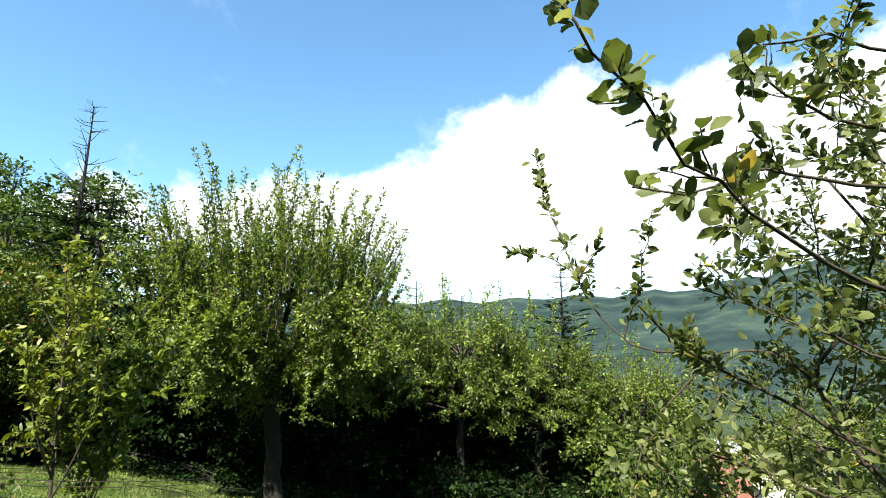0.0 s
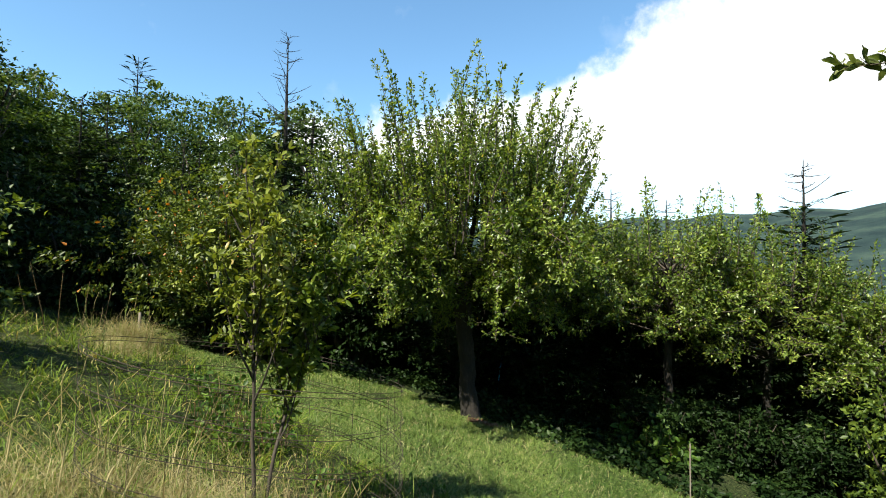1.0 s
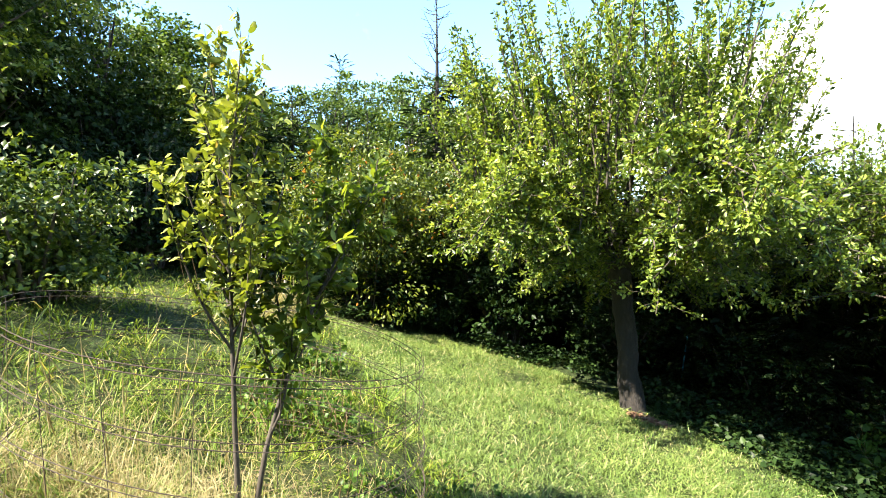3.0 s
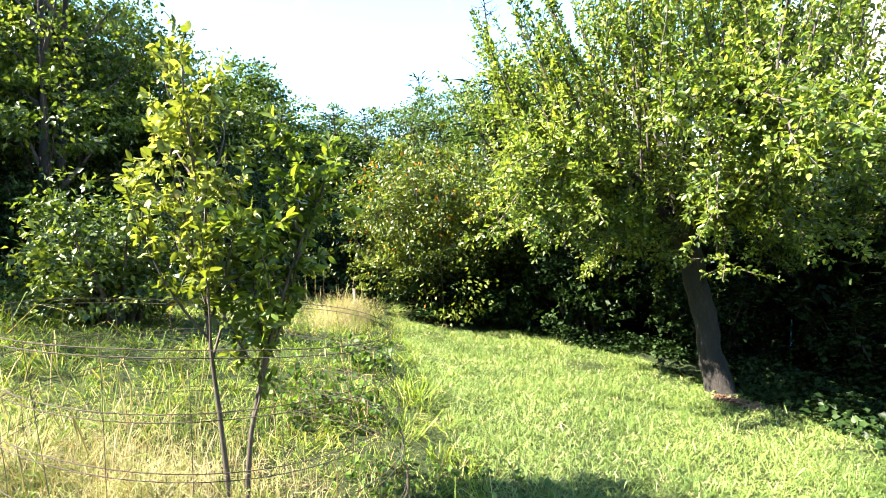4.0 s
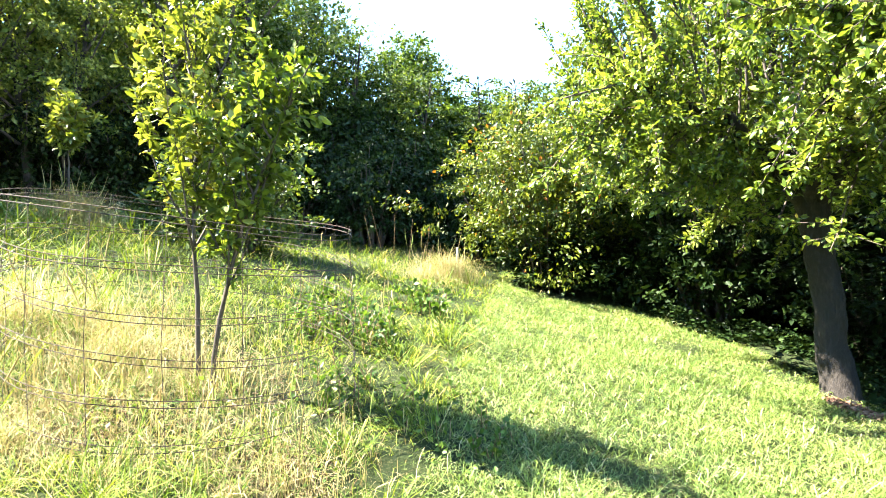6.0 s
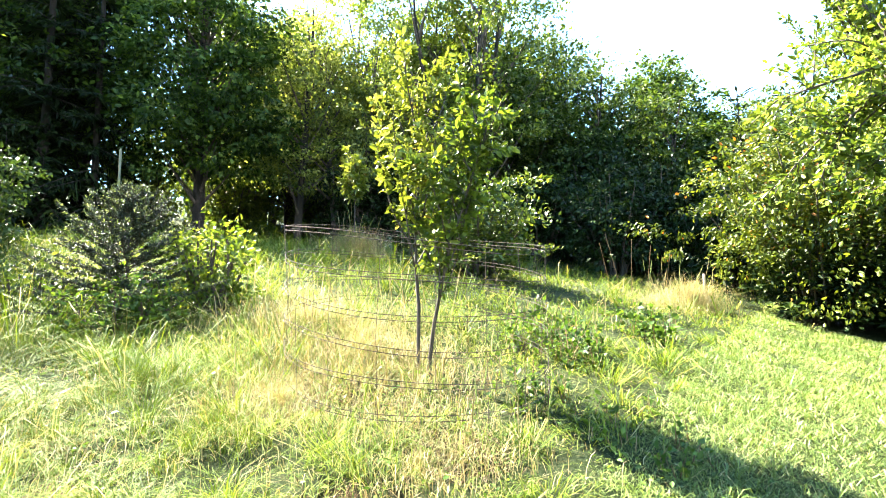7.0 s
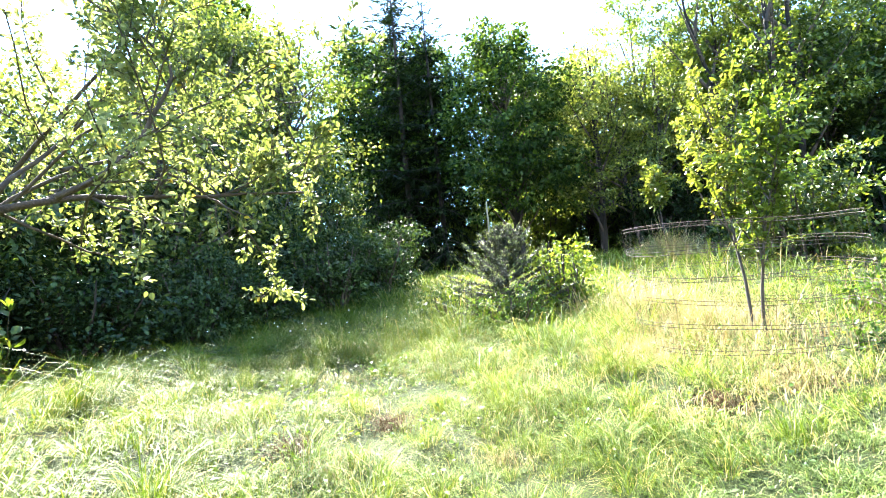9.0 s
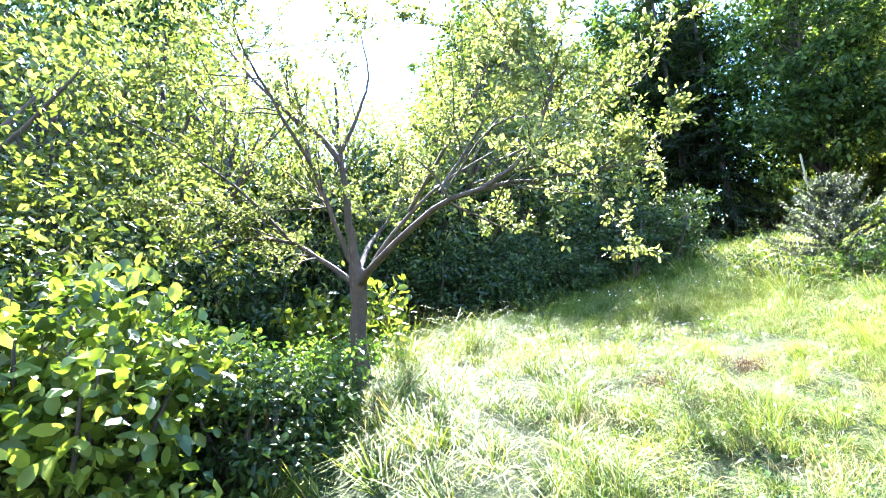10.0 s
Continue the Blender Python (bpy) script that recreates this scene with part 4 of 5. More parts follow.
# row of trees below the orchard tree
r1 = fruit_tree(at_land(0.5, 11.2), 4.6, 1.6, 41, APPLE_LEAF, "bushy fruit tree in a sunlit row", "row of fruit trees")
again(r1, [(2.1, 11.6, 80, 1.0, 0.98), (3.7, 11.0, 200, 0.9, 1.0), (6.7, 9.6, 300, 0.9, 0.9), (-0.9, 13.2, 140, 1.0, 1.0)])
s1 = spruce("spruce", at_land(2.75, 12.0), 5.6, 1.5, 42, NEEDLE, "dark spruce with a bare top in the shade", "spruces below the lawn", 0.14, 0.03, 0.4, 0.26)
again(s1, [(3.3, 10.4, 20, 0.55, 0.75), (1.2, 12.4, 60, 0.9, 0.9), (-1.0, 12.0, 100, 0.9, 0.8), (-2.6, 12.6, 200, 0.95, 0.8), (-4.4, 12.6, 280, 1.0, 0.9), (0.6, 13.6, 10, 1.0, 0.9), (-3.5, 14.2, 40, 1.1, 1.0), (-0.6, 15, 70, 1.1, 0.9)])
shrub("bush", at_land(3.5, 9.3), 1.15, 2.7, 43, LIGHT_LEAF, "yellow-green bush below the fruit trees", "bush", 7000, 0.075, 18, 0.06)

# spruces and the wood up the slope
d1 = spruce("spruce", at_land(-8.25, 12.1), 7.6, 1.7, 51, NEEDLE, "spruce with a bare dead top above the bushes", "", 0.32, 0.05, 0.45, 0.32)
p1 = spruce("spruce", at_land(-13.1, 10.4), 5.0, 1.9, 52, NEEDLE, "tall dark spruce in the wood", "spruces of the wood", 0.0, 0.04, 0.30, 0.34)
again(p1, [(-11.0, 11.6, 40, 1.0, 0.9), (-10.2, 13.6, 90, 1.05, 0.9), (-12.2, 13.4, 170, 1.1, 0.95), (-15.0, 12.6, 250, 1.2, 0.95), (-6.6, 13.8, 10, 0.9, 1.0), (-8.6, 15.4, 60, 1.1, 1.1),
           (-31.6, 38, 20, 2.4, 1.3), (-34.6, 30, 120, 2.4, 1.3), (-33, 25.5, 10, 1.9, 1.1),
           (-8.8, -5.7, 0, 1.18, 1.9), (-9.3, -4.85, 200, 0.95, 2.1), (-9.9, -6.9, 70, 1.2, 2.0), (-10.5, -10.0, 140, 1.4, 1.5), (-24.9, -6.6, 210, 1.9, 1.2)])
w1 = broadleaf("tree", at_land(-10.3, -2.9), 7.6, 2.0, 61, WOOD_LEAF, "tall leafy tree at the meadow's upper edge", "tree", 25000, 0.125, 0.24, 1, 50, "trees of the wood")
again(w1, [(-4.3, -8.4, 10, 1.2, 1.0), (-17.5, 9.5, 60, 1.1, 0.86), (-10.4, -6.3, 230, 1.1, 1.0), (-14.5, -2.5, 20, 1.2, 0.75), (-17, -6, 80, 1.4, 0.8), (-20, 0, 190, 1.4, 0.8), (-16, 11, 110, 1.1, 0.6), (-11.0, -9.4, 10, 1.3, 1.0), (-19, 4.5, 40, 1.3, 0.75)])
w4 = broadleaf("tree", at_land(-11.9, -1.3), 6.7, 2.0, 66, PALE_LEAF, "airy tree at the wood's edge, leaves paled to read as sunlit", "tree", 14000, 0.092, 0.24, 2, 44, "trees of the wood", 0.2)
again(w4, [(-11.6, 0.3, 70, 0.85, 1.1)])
w2 = broadleaf("tree", at_land(-15.5, 6.6), 6.0, 2.0, 62, MID_LEAF, "light green tree at the wood's edge", "tree", 18000, 0.11, 0.1, 2, 40, "trees of the wood")
# (-15.0, 4.8) and (-17.2, 6.0) are added to block sun from the trees beyond
again(w2, [(-14.6, 8.4, 10, 0.95, 0.9), (-16.6, 3.6, 220, 1.2, 1.15), (-15.0, 4.8, 150, 1.1, 1.05), (-17.2, 6.0, 210, 1.15, 1.1), (-10.5, 15.5, 300, 1.2, 1.0), (-18, 15, 30, 1.15, 1.0), (-23, 16, 140, 1.3, 1.0), (-22, 21, 60, 1.5, 1.1), (-16.5, 19, 170, 1.4, 1.0), (-13, 17.5, 70, 1.2, 1.0)])
w3 = broadleaf("tree", at_land(-13.0, 3.2), 9.5, 2.2, 63, LIGHT_LEAF, "tall airy tree with several thin trunks", "tree", 20000, 0.105, 0.28, 4, 34, "trees of the wood", 0.22)
again(w3, [(-13.6, 1.3, 130, 0.95, 0.95), (-15.5, 2.4, 250, 0.9, 0.85)])
b1 = shrub("bush", at_land(-12.4, 0.2), 1.4, 2.6, 64, DARK_LEAF, "undergrowth with leaves darkened for deep shade", "bush", 5600, 0.115, 16, 0.03, "undergrowth of the wood")
# copies below the fruit trees and broad bush are added to stand for shade
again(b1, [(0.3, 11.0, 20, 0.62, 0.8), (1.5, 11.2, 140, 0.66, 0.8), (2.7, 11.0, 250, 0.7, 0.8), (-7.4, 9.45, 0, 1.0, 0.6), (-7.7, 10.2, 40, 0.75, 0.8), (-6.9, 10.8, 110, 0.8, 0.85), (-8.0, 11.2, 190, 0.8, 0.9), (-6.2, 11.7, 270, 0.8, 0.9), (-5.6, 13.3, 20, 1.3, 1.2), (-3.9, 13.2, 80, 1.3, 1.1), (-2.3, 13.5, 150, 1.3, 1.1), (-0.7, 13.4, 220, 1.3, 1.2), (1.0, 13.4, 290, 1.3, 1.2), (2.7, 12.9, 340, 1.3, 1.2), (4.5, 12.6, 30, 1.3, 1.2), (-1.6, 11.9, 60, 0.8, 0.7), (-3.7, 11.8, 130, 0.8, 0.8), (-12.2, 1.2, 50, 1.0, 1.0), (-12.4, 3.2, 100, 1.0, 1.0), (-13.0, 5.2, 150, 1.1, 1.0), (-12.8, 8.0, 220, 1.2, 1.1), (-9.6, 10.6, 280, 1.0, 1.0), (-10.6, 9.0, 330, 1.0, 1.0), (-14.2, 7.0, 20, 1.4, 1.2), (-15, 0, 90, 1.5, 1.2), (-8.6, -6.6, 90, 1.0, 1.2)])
# bushes added behind the trunks; their light leaf colour stands in for sunlight
l1 = shrub("bush", at_land(-12.6, -3.4), 1.3, 2.6, 65, LIGHT_LEAF, "bush deep in the wood, sunlight put into its pale leaves", "bush", 5000, 0.10, 16, 0.05, "sunlit undergrowth")
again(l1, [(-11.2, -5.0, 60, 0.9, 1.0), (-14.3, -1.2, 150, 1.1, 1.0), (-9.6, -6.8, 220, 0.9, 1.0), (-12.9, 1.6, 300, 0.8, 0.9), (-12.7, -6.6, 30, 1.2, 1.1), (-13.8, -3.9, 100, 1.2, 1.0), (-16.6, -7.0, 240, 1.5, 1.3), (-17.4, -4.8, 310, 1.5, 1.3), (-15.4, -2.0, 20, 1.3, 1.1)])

# the thicket behind the near apple tree
c1 = broadleaf("willow", at_land(-3.4, -5.5), 7.0, 1.75, 71, SILVER_LEAF, "leafy grey-green willow bush above the hedge", "willow", 52000, 0.075, 0.02, 3, 84, "")
h1 = shrub("hedge_bush", at_land(-3.3, -2.6), 1.0, 1.5, 72, HEDGE_LEAF, "dark bramble thicket at the meadow's edge", "hedge", 8000, 0.07, 16, 0.03, "bramble thicket")
again(h1, [(-2.0, -2.6, 70, 0.9, 0.8), (-0.7, -2.3, 150, 0.75, 1.25), (0.6, -2.5, 220, 1.05, 0.85), (1.9, -2.2, 300, 0.8, 1.3), (-4.6, -2.8, 10, 1.0, 1.15), (-5.6, -3.9, 60, 0.95, 1.0), (-0.2, -3.8, 60, 1.5, 1.35), (1.6, -3.6, 190, 1.4, 1.6), (-2.2, -4.0, 280, 1.4, 1.6), (-3.7, -4.1, 350, 1.3, 1.5), (3.2, -3.2, 20, 1.5, 1.5), (3.4, -1.6, 100, 1.0, 1.1), (4.9, -1.0, 240, 1.1, 1.2), (5.6, 0.8, 320, 1.1, 1.2)])
k1 = broadleaf("hedge_tree", at_land(4.4, -2.2), 4.6, 1.9, 73, SILVER_LEAF, "leafy hedge tree behind the apple tree", "tree", 19000, 0.068, 0.02, 3, 60, "hedge trees")
again(k1, [(5.9, -0.4, 100, 1.0, 0.95), (2.9, -4.4, 200, 1.0, 0.8), (6.6, -3.0, 300, 1.15, 1.2), (-1.5, -4.8, 40, 1.2, 0.85), (7.4, 1.8, 250, 1.0, 0.9), (0.2, -4.3, 330, 1.15, 0.83), (2.0, -4.2, 170, 1.0, 1.0), (-3.4, -6.3, 90, 1.2, 1.25), (4.2, -4.4, 60, 1.1, 1.2)])
again(w1, [(5.5, -6.5, 40, 1.2, 1.3)])


# ---- grass ----
LANE = np.array([(0.0, 0.3), (-0.1, 1.9), (0.5, 3.3), (1.1, 4.5), (2.2, 4.9), (3.6, 5.0)])


def lane_distance(x, y):
    best = np.full(len(x), 1e9)
    for a, b in zip(LANE[:-1], LANE[1:]):
        ab = b - a
        s = np.clip(((x - a[0]) * ab[0] + (y - a[1]) * ab[1]) / (ab @ ab), 0, 1)
        best = np.minimum(best, np.hypot(x - a[0] - s * ab[0], y - a[1] - s * ab[1]))
    return best


def patch_noise(x, y, scale, seed):
    """Smooth value noise over the plan, 0..1."""
    rng = np.random.default_rng(seed)
    g = rng.uniform(0, 1, (64, 64))
    u, v = x * scale + 20.3, y * scale + 31.7
    i, j = np.floor(u).astype(int), np.floor(v).astype(int)
    f, h = u - i, v - j
    f, h = f * f * (3 - 2 * f), h * h * (3 - 2 * h)
    G = lambda a, b: g[a % 64, b % 64]
    return (G(i, j) * (1 - f) + G(i + 1, j) * f) * (1 - h) + (G(i, j + 1) * (1 - f) + G(i + 1, j + 1) * f) * h


def blades(name, rng, x, y, height, width, mat, label, lean=0.5, fine=True, way=None):
    """Bent blades of grass; the fine ones curl over at the tip."""
    n = len(x)
    z = land(x, y) - 0.02
    root = np.stack([x, y, z], 1)
    a = rng.uniform(0, 2 * np.pi, n) if way is None else way
    d = np.stack([np.cos(a), np.sin(a), np.zeros(n)], 1)
    s = a + rng.normal(0, 0.9, n)
    side = np.stack([-np.sin(s), np.cos(s), np.zeros(n)], 1)
    b = np.clip(np.abs(rng.normal(lean, 0.4, n)), 0.05, 1.9)[:, None]
    turn = np.stack([-d[:, 1], d[:, 0], np.zeros(n)], 1) * rng.normal(0, 0.25, (n, 1))
    H, W = height[:, None], width[:, None]
    up = np.array((0, 0, 1.0))
    m1 = root + up * H * (0.48 - 0.06 * b) + d * H * b * 0.16
    m2 = root + up * H * (0.80 - 0.20 * b) + (d + turn) * H * b * 0.5
    tip = root + up * H * (1.0 - 0.48 * b) + (d + turn * 2) * H * b * 1.0
    off = np.arange(n)[:, None, None]
    if fine:
        v = np.stack([root - side * W * 0.5, root + side * W * 0.5, m1 - side * W * 0.5, m1 + side * W * 0.5, m2 - side * W * 0.33, m2 + side * W * 0.33, tip], 1)
        faces = [(np.array([[0, 1, 3, 2], [2, 3, 5, 4]])[None] + off * 7).reshape(-1, 4), (np.array([[4, 5, 6]])[None] + off * 7).reshape(-1, 3)]
    else:
        v = np.stack([root - side * W * 0.5, root + side * W * 0.5, m2 - side * W * 0.45, m2 + side * W * 0.45, tip], 1)
        faces = [(np.array([[0, 1, 3, 2]])[None] + off * 5).reshape(-1, 4), (np.array([[2, 3, 4]])[None] + off * 5).reshape(-1, 3)]
    return tagged(new(name, mesh_of(name, v.reshape(-1, 3), faces, mat, True)), label, "grass", kind="stuff")


FLAT = [(0.9, 2.6), (0.2, 2.1), (-0.7, 1.8), (0.3, 3.2), (1.6, 2.4), (-1.4, 2.3), (-0.3, 3.0), (0.9, 1.5), (-0.2, 1.4), (-1.9, 2.0), (1.2, 3.4)]   # where the grass lies flat and pale


BARE = [(-1.95, 3.38, 0.26), (-1.70, 3.14, 0.2), (-1.5, 4.38, 0.28), (-0.6, 2.9, 0.16), (0.3, 2.4, 0.15), (-0.9, 4.0, 0.18), (0.9, 2.2, 0.16), (-2.32, 9.22, 0.25)]   # x, y, radius: bare or trodden spots


def make_grass():
    rng = np.random.default_rng(3)
    n = 2700000
    x, y = rng.uniform(-14, 6.5, n), rng.uniform(-4, 13, n)
    d = lane_distance(x, y)
    keep = rng.uniform(0, 1, n) < np.clip(1.15 / (1 + (d / 1.7) ** 2), 0.02, 1)
    x, y, d = x[keep], y[keep], d[keep]
    # tufts: blades drawn towards a centre of their own and fanning out from it
    cell = 0.17
    i, j = np.floor(x / cell).astype(int), np.floor(y / cell).astype(int)
    g = rng.uniform(0, 1, (4, 5003))[:, (i * 7919 + j * 104729) % 5003]
    cx, cy = (i + 0.15 + 0.7 * g[0]) * cell, (j + 0.15 + 0.7 * g[1]) * cell
    tufted = (rng.uniform(0, 1, len(x)) < 0.72) & ~((y + 0.55 * x > 4.2) & (x > -7.5))
    pull = np.where(tufted, 0.45 + 0.45 * g[2], 1.0)
    x, y = cx + (x - cx) * pull, cy + (y - cy) * pull
    way = np.where(tufted, np.arctan2(y - cy, x - cx) + rng.normal(0, 0.7, len(x)), rng.uniform(0, 6.28, len(x)))
    vigour = np.where(tufted, 0.5 + 1.25 * g[3] ** 1.5, 0.85)
    big, small = patch_noise(x, y, 0.7, 1), patch_noise(x, y, 3.1, 2)
    # the mown strip below the cage
    mown = (y + 0.55 * x > 4.2) & (x > -7.5) & (y + 0.2 * x < 9.6)
    mulch = np.hypot(x + 2.3, y - 3.75) < 0.55 + 0.35 * patch_noise(x, y, 2.5, 41)
    for cx, cy, r in BARE:
        mulch |= np.hypot(x - cx, y - cy) < r * (0.7 + 0.6 * patch_noise(x, y, 6.0, 42))
    under = (y > 9.0 - 0.25 * np.clip(x, -4, 4)) | (np.hypot(x + 7.4, y - 9.6) < 1.2)
    # hollows where the sward is thin
    hollow = np.clip((patch_noise(x, y, 4.3, 17) - 0.56) * 5, 0, 1) * ~mown
    ok = ~under & ~(mulch & (rng.uniform(0, 1, len(x)) < 0.78)) & (rng.uniform(0, 1, len(x)) > 0.88 * hollow)
    x, y, d, big, small, mown, hollow, way, vigour = x[ok], y[ok], d[ok], big[ok], small[ok], mown[ok], hollow[ok], way[ok], vigour[ok]
    tuft = 0.32 + 0.55 * small + 1.35 * patch_noise(x, y, 8.0, 9) ** 2
    # a fringe of longer grass before the hedge
    bank = np.exp(-((y - (0.55 - 0.15 * x)) / 0.45) ** 2) * ((x > -2.5) & (x < 2.2))
    tall = np.where(mown, 0.06 + 0.06 * big, 0.085 + 0.10 * big + 0.12 * bank + 0.08 * np.clip((-0.3 - x) / 1.5, 0, 1) * np.clip((3.9 - y) / 0.9, 0, 1)) * tuft * rng.uniform(0.55, 1.45, len(x)) * (1 - 0.5 * hollow) * vigour
    tall *= np.where(d < 0.5, 0.75, 1.0)
    wide = np.where(mown, 0.0019 + 0.0009 * np.clip(d, 0, 8), 0.0017 + 0.0011 * np.clip(d, 0, 8)) * rng.uniform(0.6, 1.4, len(x))
    for m, mat, nm, label, lean in ((~mown, GRASS, "meadow_grass", "long tousled meadow grass in the sun", 1.25), (mown, LAWN, "lawn_grass", "short green grass of the mown slope", 1.15)):
        for far in (False, True):
            k = m & ((d > 1.7) == far)
            blades(nm, rng, x[k], y[k], tall[k], wide[k], mat, label, lean, not far, way[k])
    # the close sward of the mown slope
    x, y = rng.uniform(-9.0, 3.5, 300000), rng.uniform(2.4, 11.5, 300000)
    ok = (y + 0.55 * x > 4.1) & (x > -9) & (y + 0.2 * x < 10.4) & (y < 9.1 - 0.25 * np.clip(x, -4, 4)) & (np.hypot(x + 7.4, y - 9.6) > 1.1)
    for cx, cy, r in BARE:
        ok &= np.hypot(x - cx, y - cy) > r * 0.8
    x, y = x[ok], y[ok]
    d = np.clip(lane_distance(x, y), 0, 8)
    tall = (0.035 + 0.05 * patch_noise(x, y, 0.9, 51) + 0.04 * patch_noise(x, y, 4.0, 52)) * rng.uniform(0.5, 1.4, len(x))
    blades("lawn_grass", rng, x, y, tall, (0.0019 + 0.0007 * d) * rng.uniform(0.6, 1.4, len(x)), LAWN, "close green sward of the mown slope", 1.25, False)
    # dry straw-coloured grass round the cage, at the post, and on the near slope
    spots = [(-2.6, 3.6, 0.95, 3200, 0.3), (-3.0, 2.9, 0.8, 2600, 0.42), (-7.5, 7.3, 0.45, 2600, 0.55), (-7.0, 6.8, 0.6, 1500, 0.3), (-7.25, 2.0, 0.55, 2600, 0.6), (-1.7, 3.3, 0.5, 2000, 0.2), (-1.4, 4.4, 0.5, 900, 0.2), (-2.3, 3.75, 0.95, 5200, 0.14), (-1.9, 3.3, 0.7, 2600, 0.14), (-2.9, 3.4, 0.7, 2200, 0.3), (-1.3, 4.2, 0.6, 1500, 0.12), (-0.9, 2.6, 0.5, 900, 0.16), (-0.6, 3.9, 0.6, 900, 0.16)]
    spots += [(cx, cy, 0.22, 420, 0.11) for cx, cy in FLAT]
    px, py, ph = [], [], []
    for cx, cy, r, k, h in spots:
        a, q = rng.uniform(0, 2 * np.pi, k), np.abs(rng.normal(0, 0.62, k)) * r
        px.append(cx + np.cos(a) * q), py.append(cy + np.sin(a) * q), ph.append(h * rng.uniform(0.4, 1.2, k))
    px, py, ph = np.concatenate(px), np.concatenate(py), np.concatenate(ph)
    lush = rng.uniform(0, 1, len(px)) < 0.45 + 0.55 * patch_noise(px, py, 3.0, 33)
    px, py, ph = px[lush], py[lush], ph[lush]
    bx, by = [], []
    for cx, cy, r in BARE[:7]:
        a, q = rng.uniform(0, 2 * np.pi, 520), np.abs(rng.normal(0, 0.6, 520)) * r
        bx.append(cx + np.cos(a) * q), by.append(cy + np.sin(a) * q)
    bx, by = np.concatenate(bx), np.concatenate(by)
    blades("dead_grass", rng, bx, by, rng.uniform(0.04, 0.13, len(bx)), rng.uniform(0.002, 0.005, len(bx)), DEAD_GRASS, "brown dead grass in trodden hollows", 1.0)
    blades("dry_grass", rng, px, py, ph, rng.uniform(0.002, 0.0045, len(px)), STRAW, "dry straw-coloured grass in tufts", 0.8)


make_grass()


def seed_grass():
    """Tall thin grass stalks with drooping seed heads."""
    rng = np.random.default_rng(44)
    t = Tubes()
    for cx, cy, r, k, h in ((-2.9, 2.9, 0.7, 46, 0.62), (-2.0, 3.1, 0.5, 18, 0.45), (-3.3, 3.8, 0.5, 20, 0.6), (-1.6, 4.4, 0.5, 14, 0.4), (-7.3, 2.0, 0.4, 26, 0.8), (-7.5, 7.2, 0.5, 26, 0.7), (-4.3, 5.0, 0.9, 16, 0.4)):
        for _ in range(k):
            a, q = rng.uniform(0, 6.3), r * math.sqrt(rng.uniform(0, 1))
            p = at_land(cx + math.cos(a) * q, cy + math.sin(a) * q, -0.02)
            line = shoot(rng, p, (rng.normal(0, 0.22), rng.normal(0, 0.22), 1), h * rng.uniform(0.6, 1.2), 6, 0.07, -0.04)
            t.add(line, (0.0013, 0.0012, 0.0011, 0.0014, 0.0042, 0.001), 4)
    tagged(new("seed_grass", t.mesh("seed_grass", STRAW)), "tall dry grass stalks with seed heads", "grass", kind="stuff")


seed_grass()


def wild_flowers():
    rng = np.random.default_rng(45)
    t = Tubes()
    for _ in range(16):
        p = np.array(at_land(rng.uniform(-2.2, 0.6), rng.uniform(-0.9, 0.5), 0.0))
        h = rng.uniform(0.18, 0.34)
        top = p + (rng.normal(0, 0.03), rng.normal(0, 0.03), h)
        t.add(np.array([top, top + (0, 0, 0.006), top + (0, 0, 0.010)]), (0.007, 0.008, 0.003), 6)
    tagged(new("wild_flowers", t.mesh("wild_flowers", FRAME_WHITE)), "small white flower heads in the shaded grass", "flowers", kind="stuff")


wild_flowers()


def meadow_herbs():
    """Clover, plantain and dandelion leaves low in the grass."""
    rng = np.random.default_rng(14)
    n = 52000
    x, y = rng.uniform(-9, 5, n), rng.uniform(-1, 9.5, n)
    d = lane_distance(x, y)
    keep = (rng.uniform(0, 1, n) < np.clip(1.1 / (1 + (d / 2.6) ** 2), 0.06, 1)) & (patch_noise(x, y, 2.3, 21) > 0.5)
    x, y = x[keep], y[keep]
    n = len(x)
    at = np.stack([x, y, land(x, y) + rng.uniform(0.02, 0.11, n)], 1)
    axis = rng.normal(0, 1, (n, 3)) * (1, 1, 0.25) + (0, 0, 0.3)
    ln = rng.uniform(0.014, 0.042, n)
    tagged(new("meadow_herbs", leaf_mesh("meadow_herbs", rng, at, axis, unit(rng.normal(0, 0.4, (n, 3)) + (0, 0, 1)), ln, ln * rng.uniform(0.35, 0.8, n), WEED)), "low clover and plantain leaves in the grass", "herbs", kind="stuff")


meadow_herbs()


def shade_cover():
    """Dark leaves strewn on the ground below the lawn, added to stand in for the trees' shade."""
    rng = np.random.default_rng(15)
    n = 60000
    x, y = rng.uniform(-6.5, 5.5, n), rng.uniform(7.8, 14, n)
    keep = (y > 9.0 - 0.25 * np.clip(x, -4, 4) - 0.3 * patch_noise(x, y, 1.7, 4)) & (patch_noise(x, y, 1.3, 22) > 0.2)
    x, y = x[keep], y[keep]
    n = len(x)
    at = np.stack([x, y, land(x, y) + rng.uniform(0.0, 0.34, n) * patch_noise(x, y, 2.0, 23)], 1)
    ln = rng.uniform(0.05, 0.11, n)
    tagged(new("shade_cover", leaf_mesh("shade_cover", rng, at, rng.normal(0, 1, (n, 3)) * (1, 1, 0.4), unit(rng.normal(0, 0.5, (n, 3)) + (0, 0, 1)), ln, ln * rng.uniform(0.5, 0.9, n), DARK_LEAF)), "dark leaves standing in for the shade under the trees", "undergrowth", kind="stuff")


shade_cover()


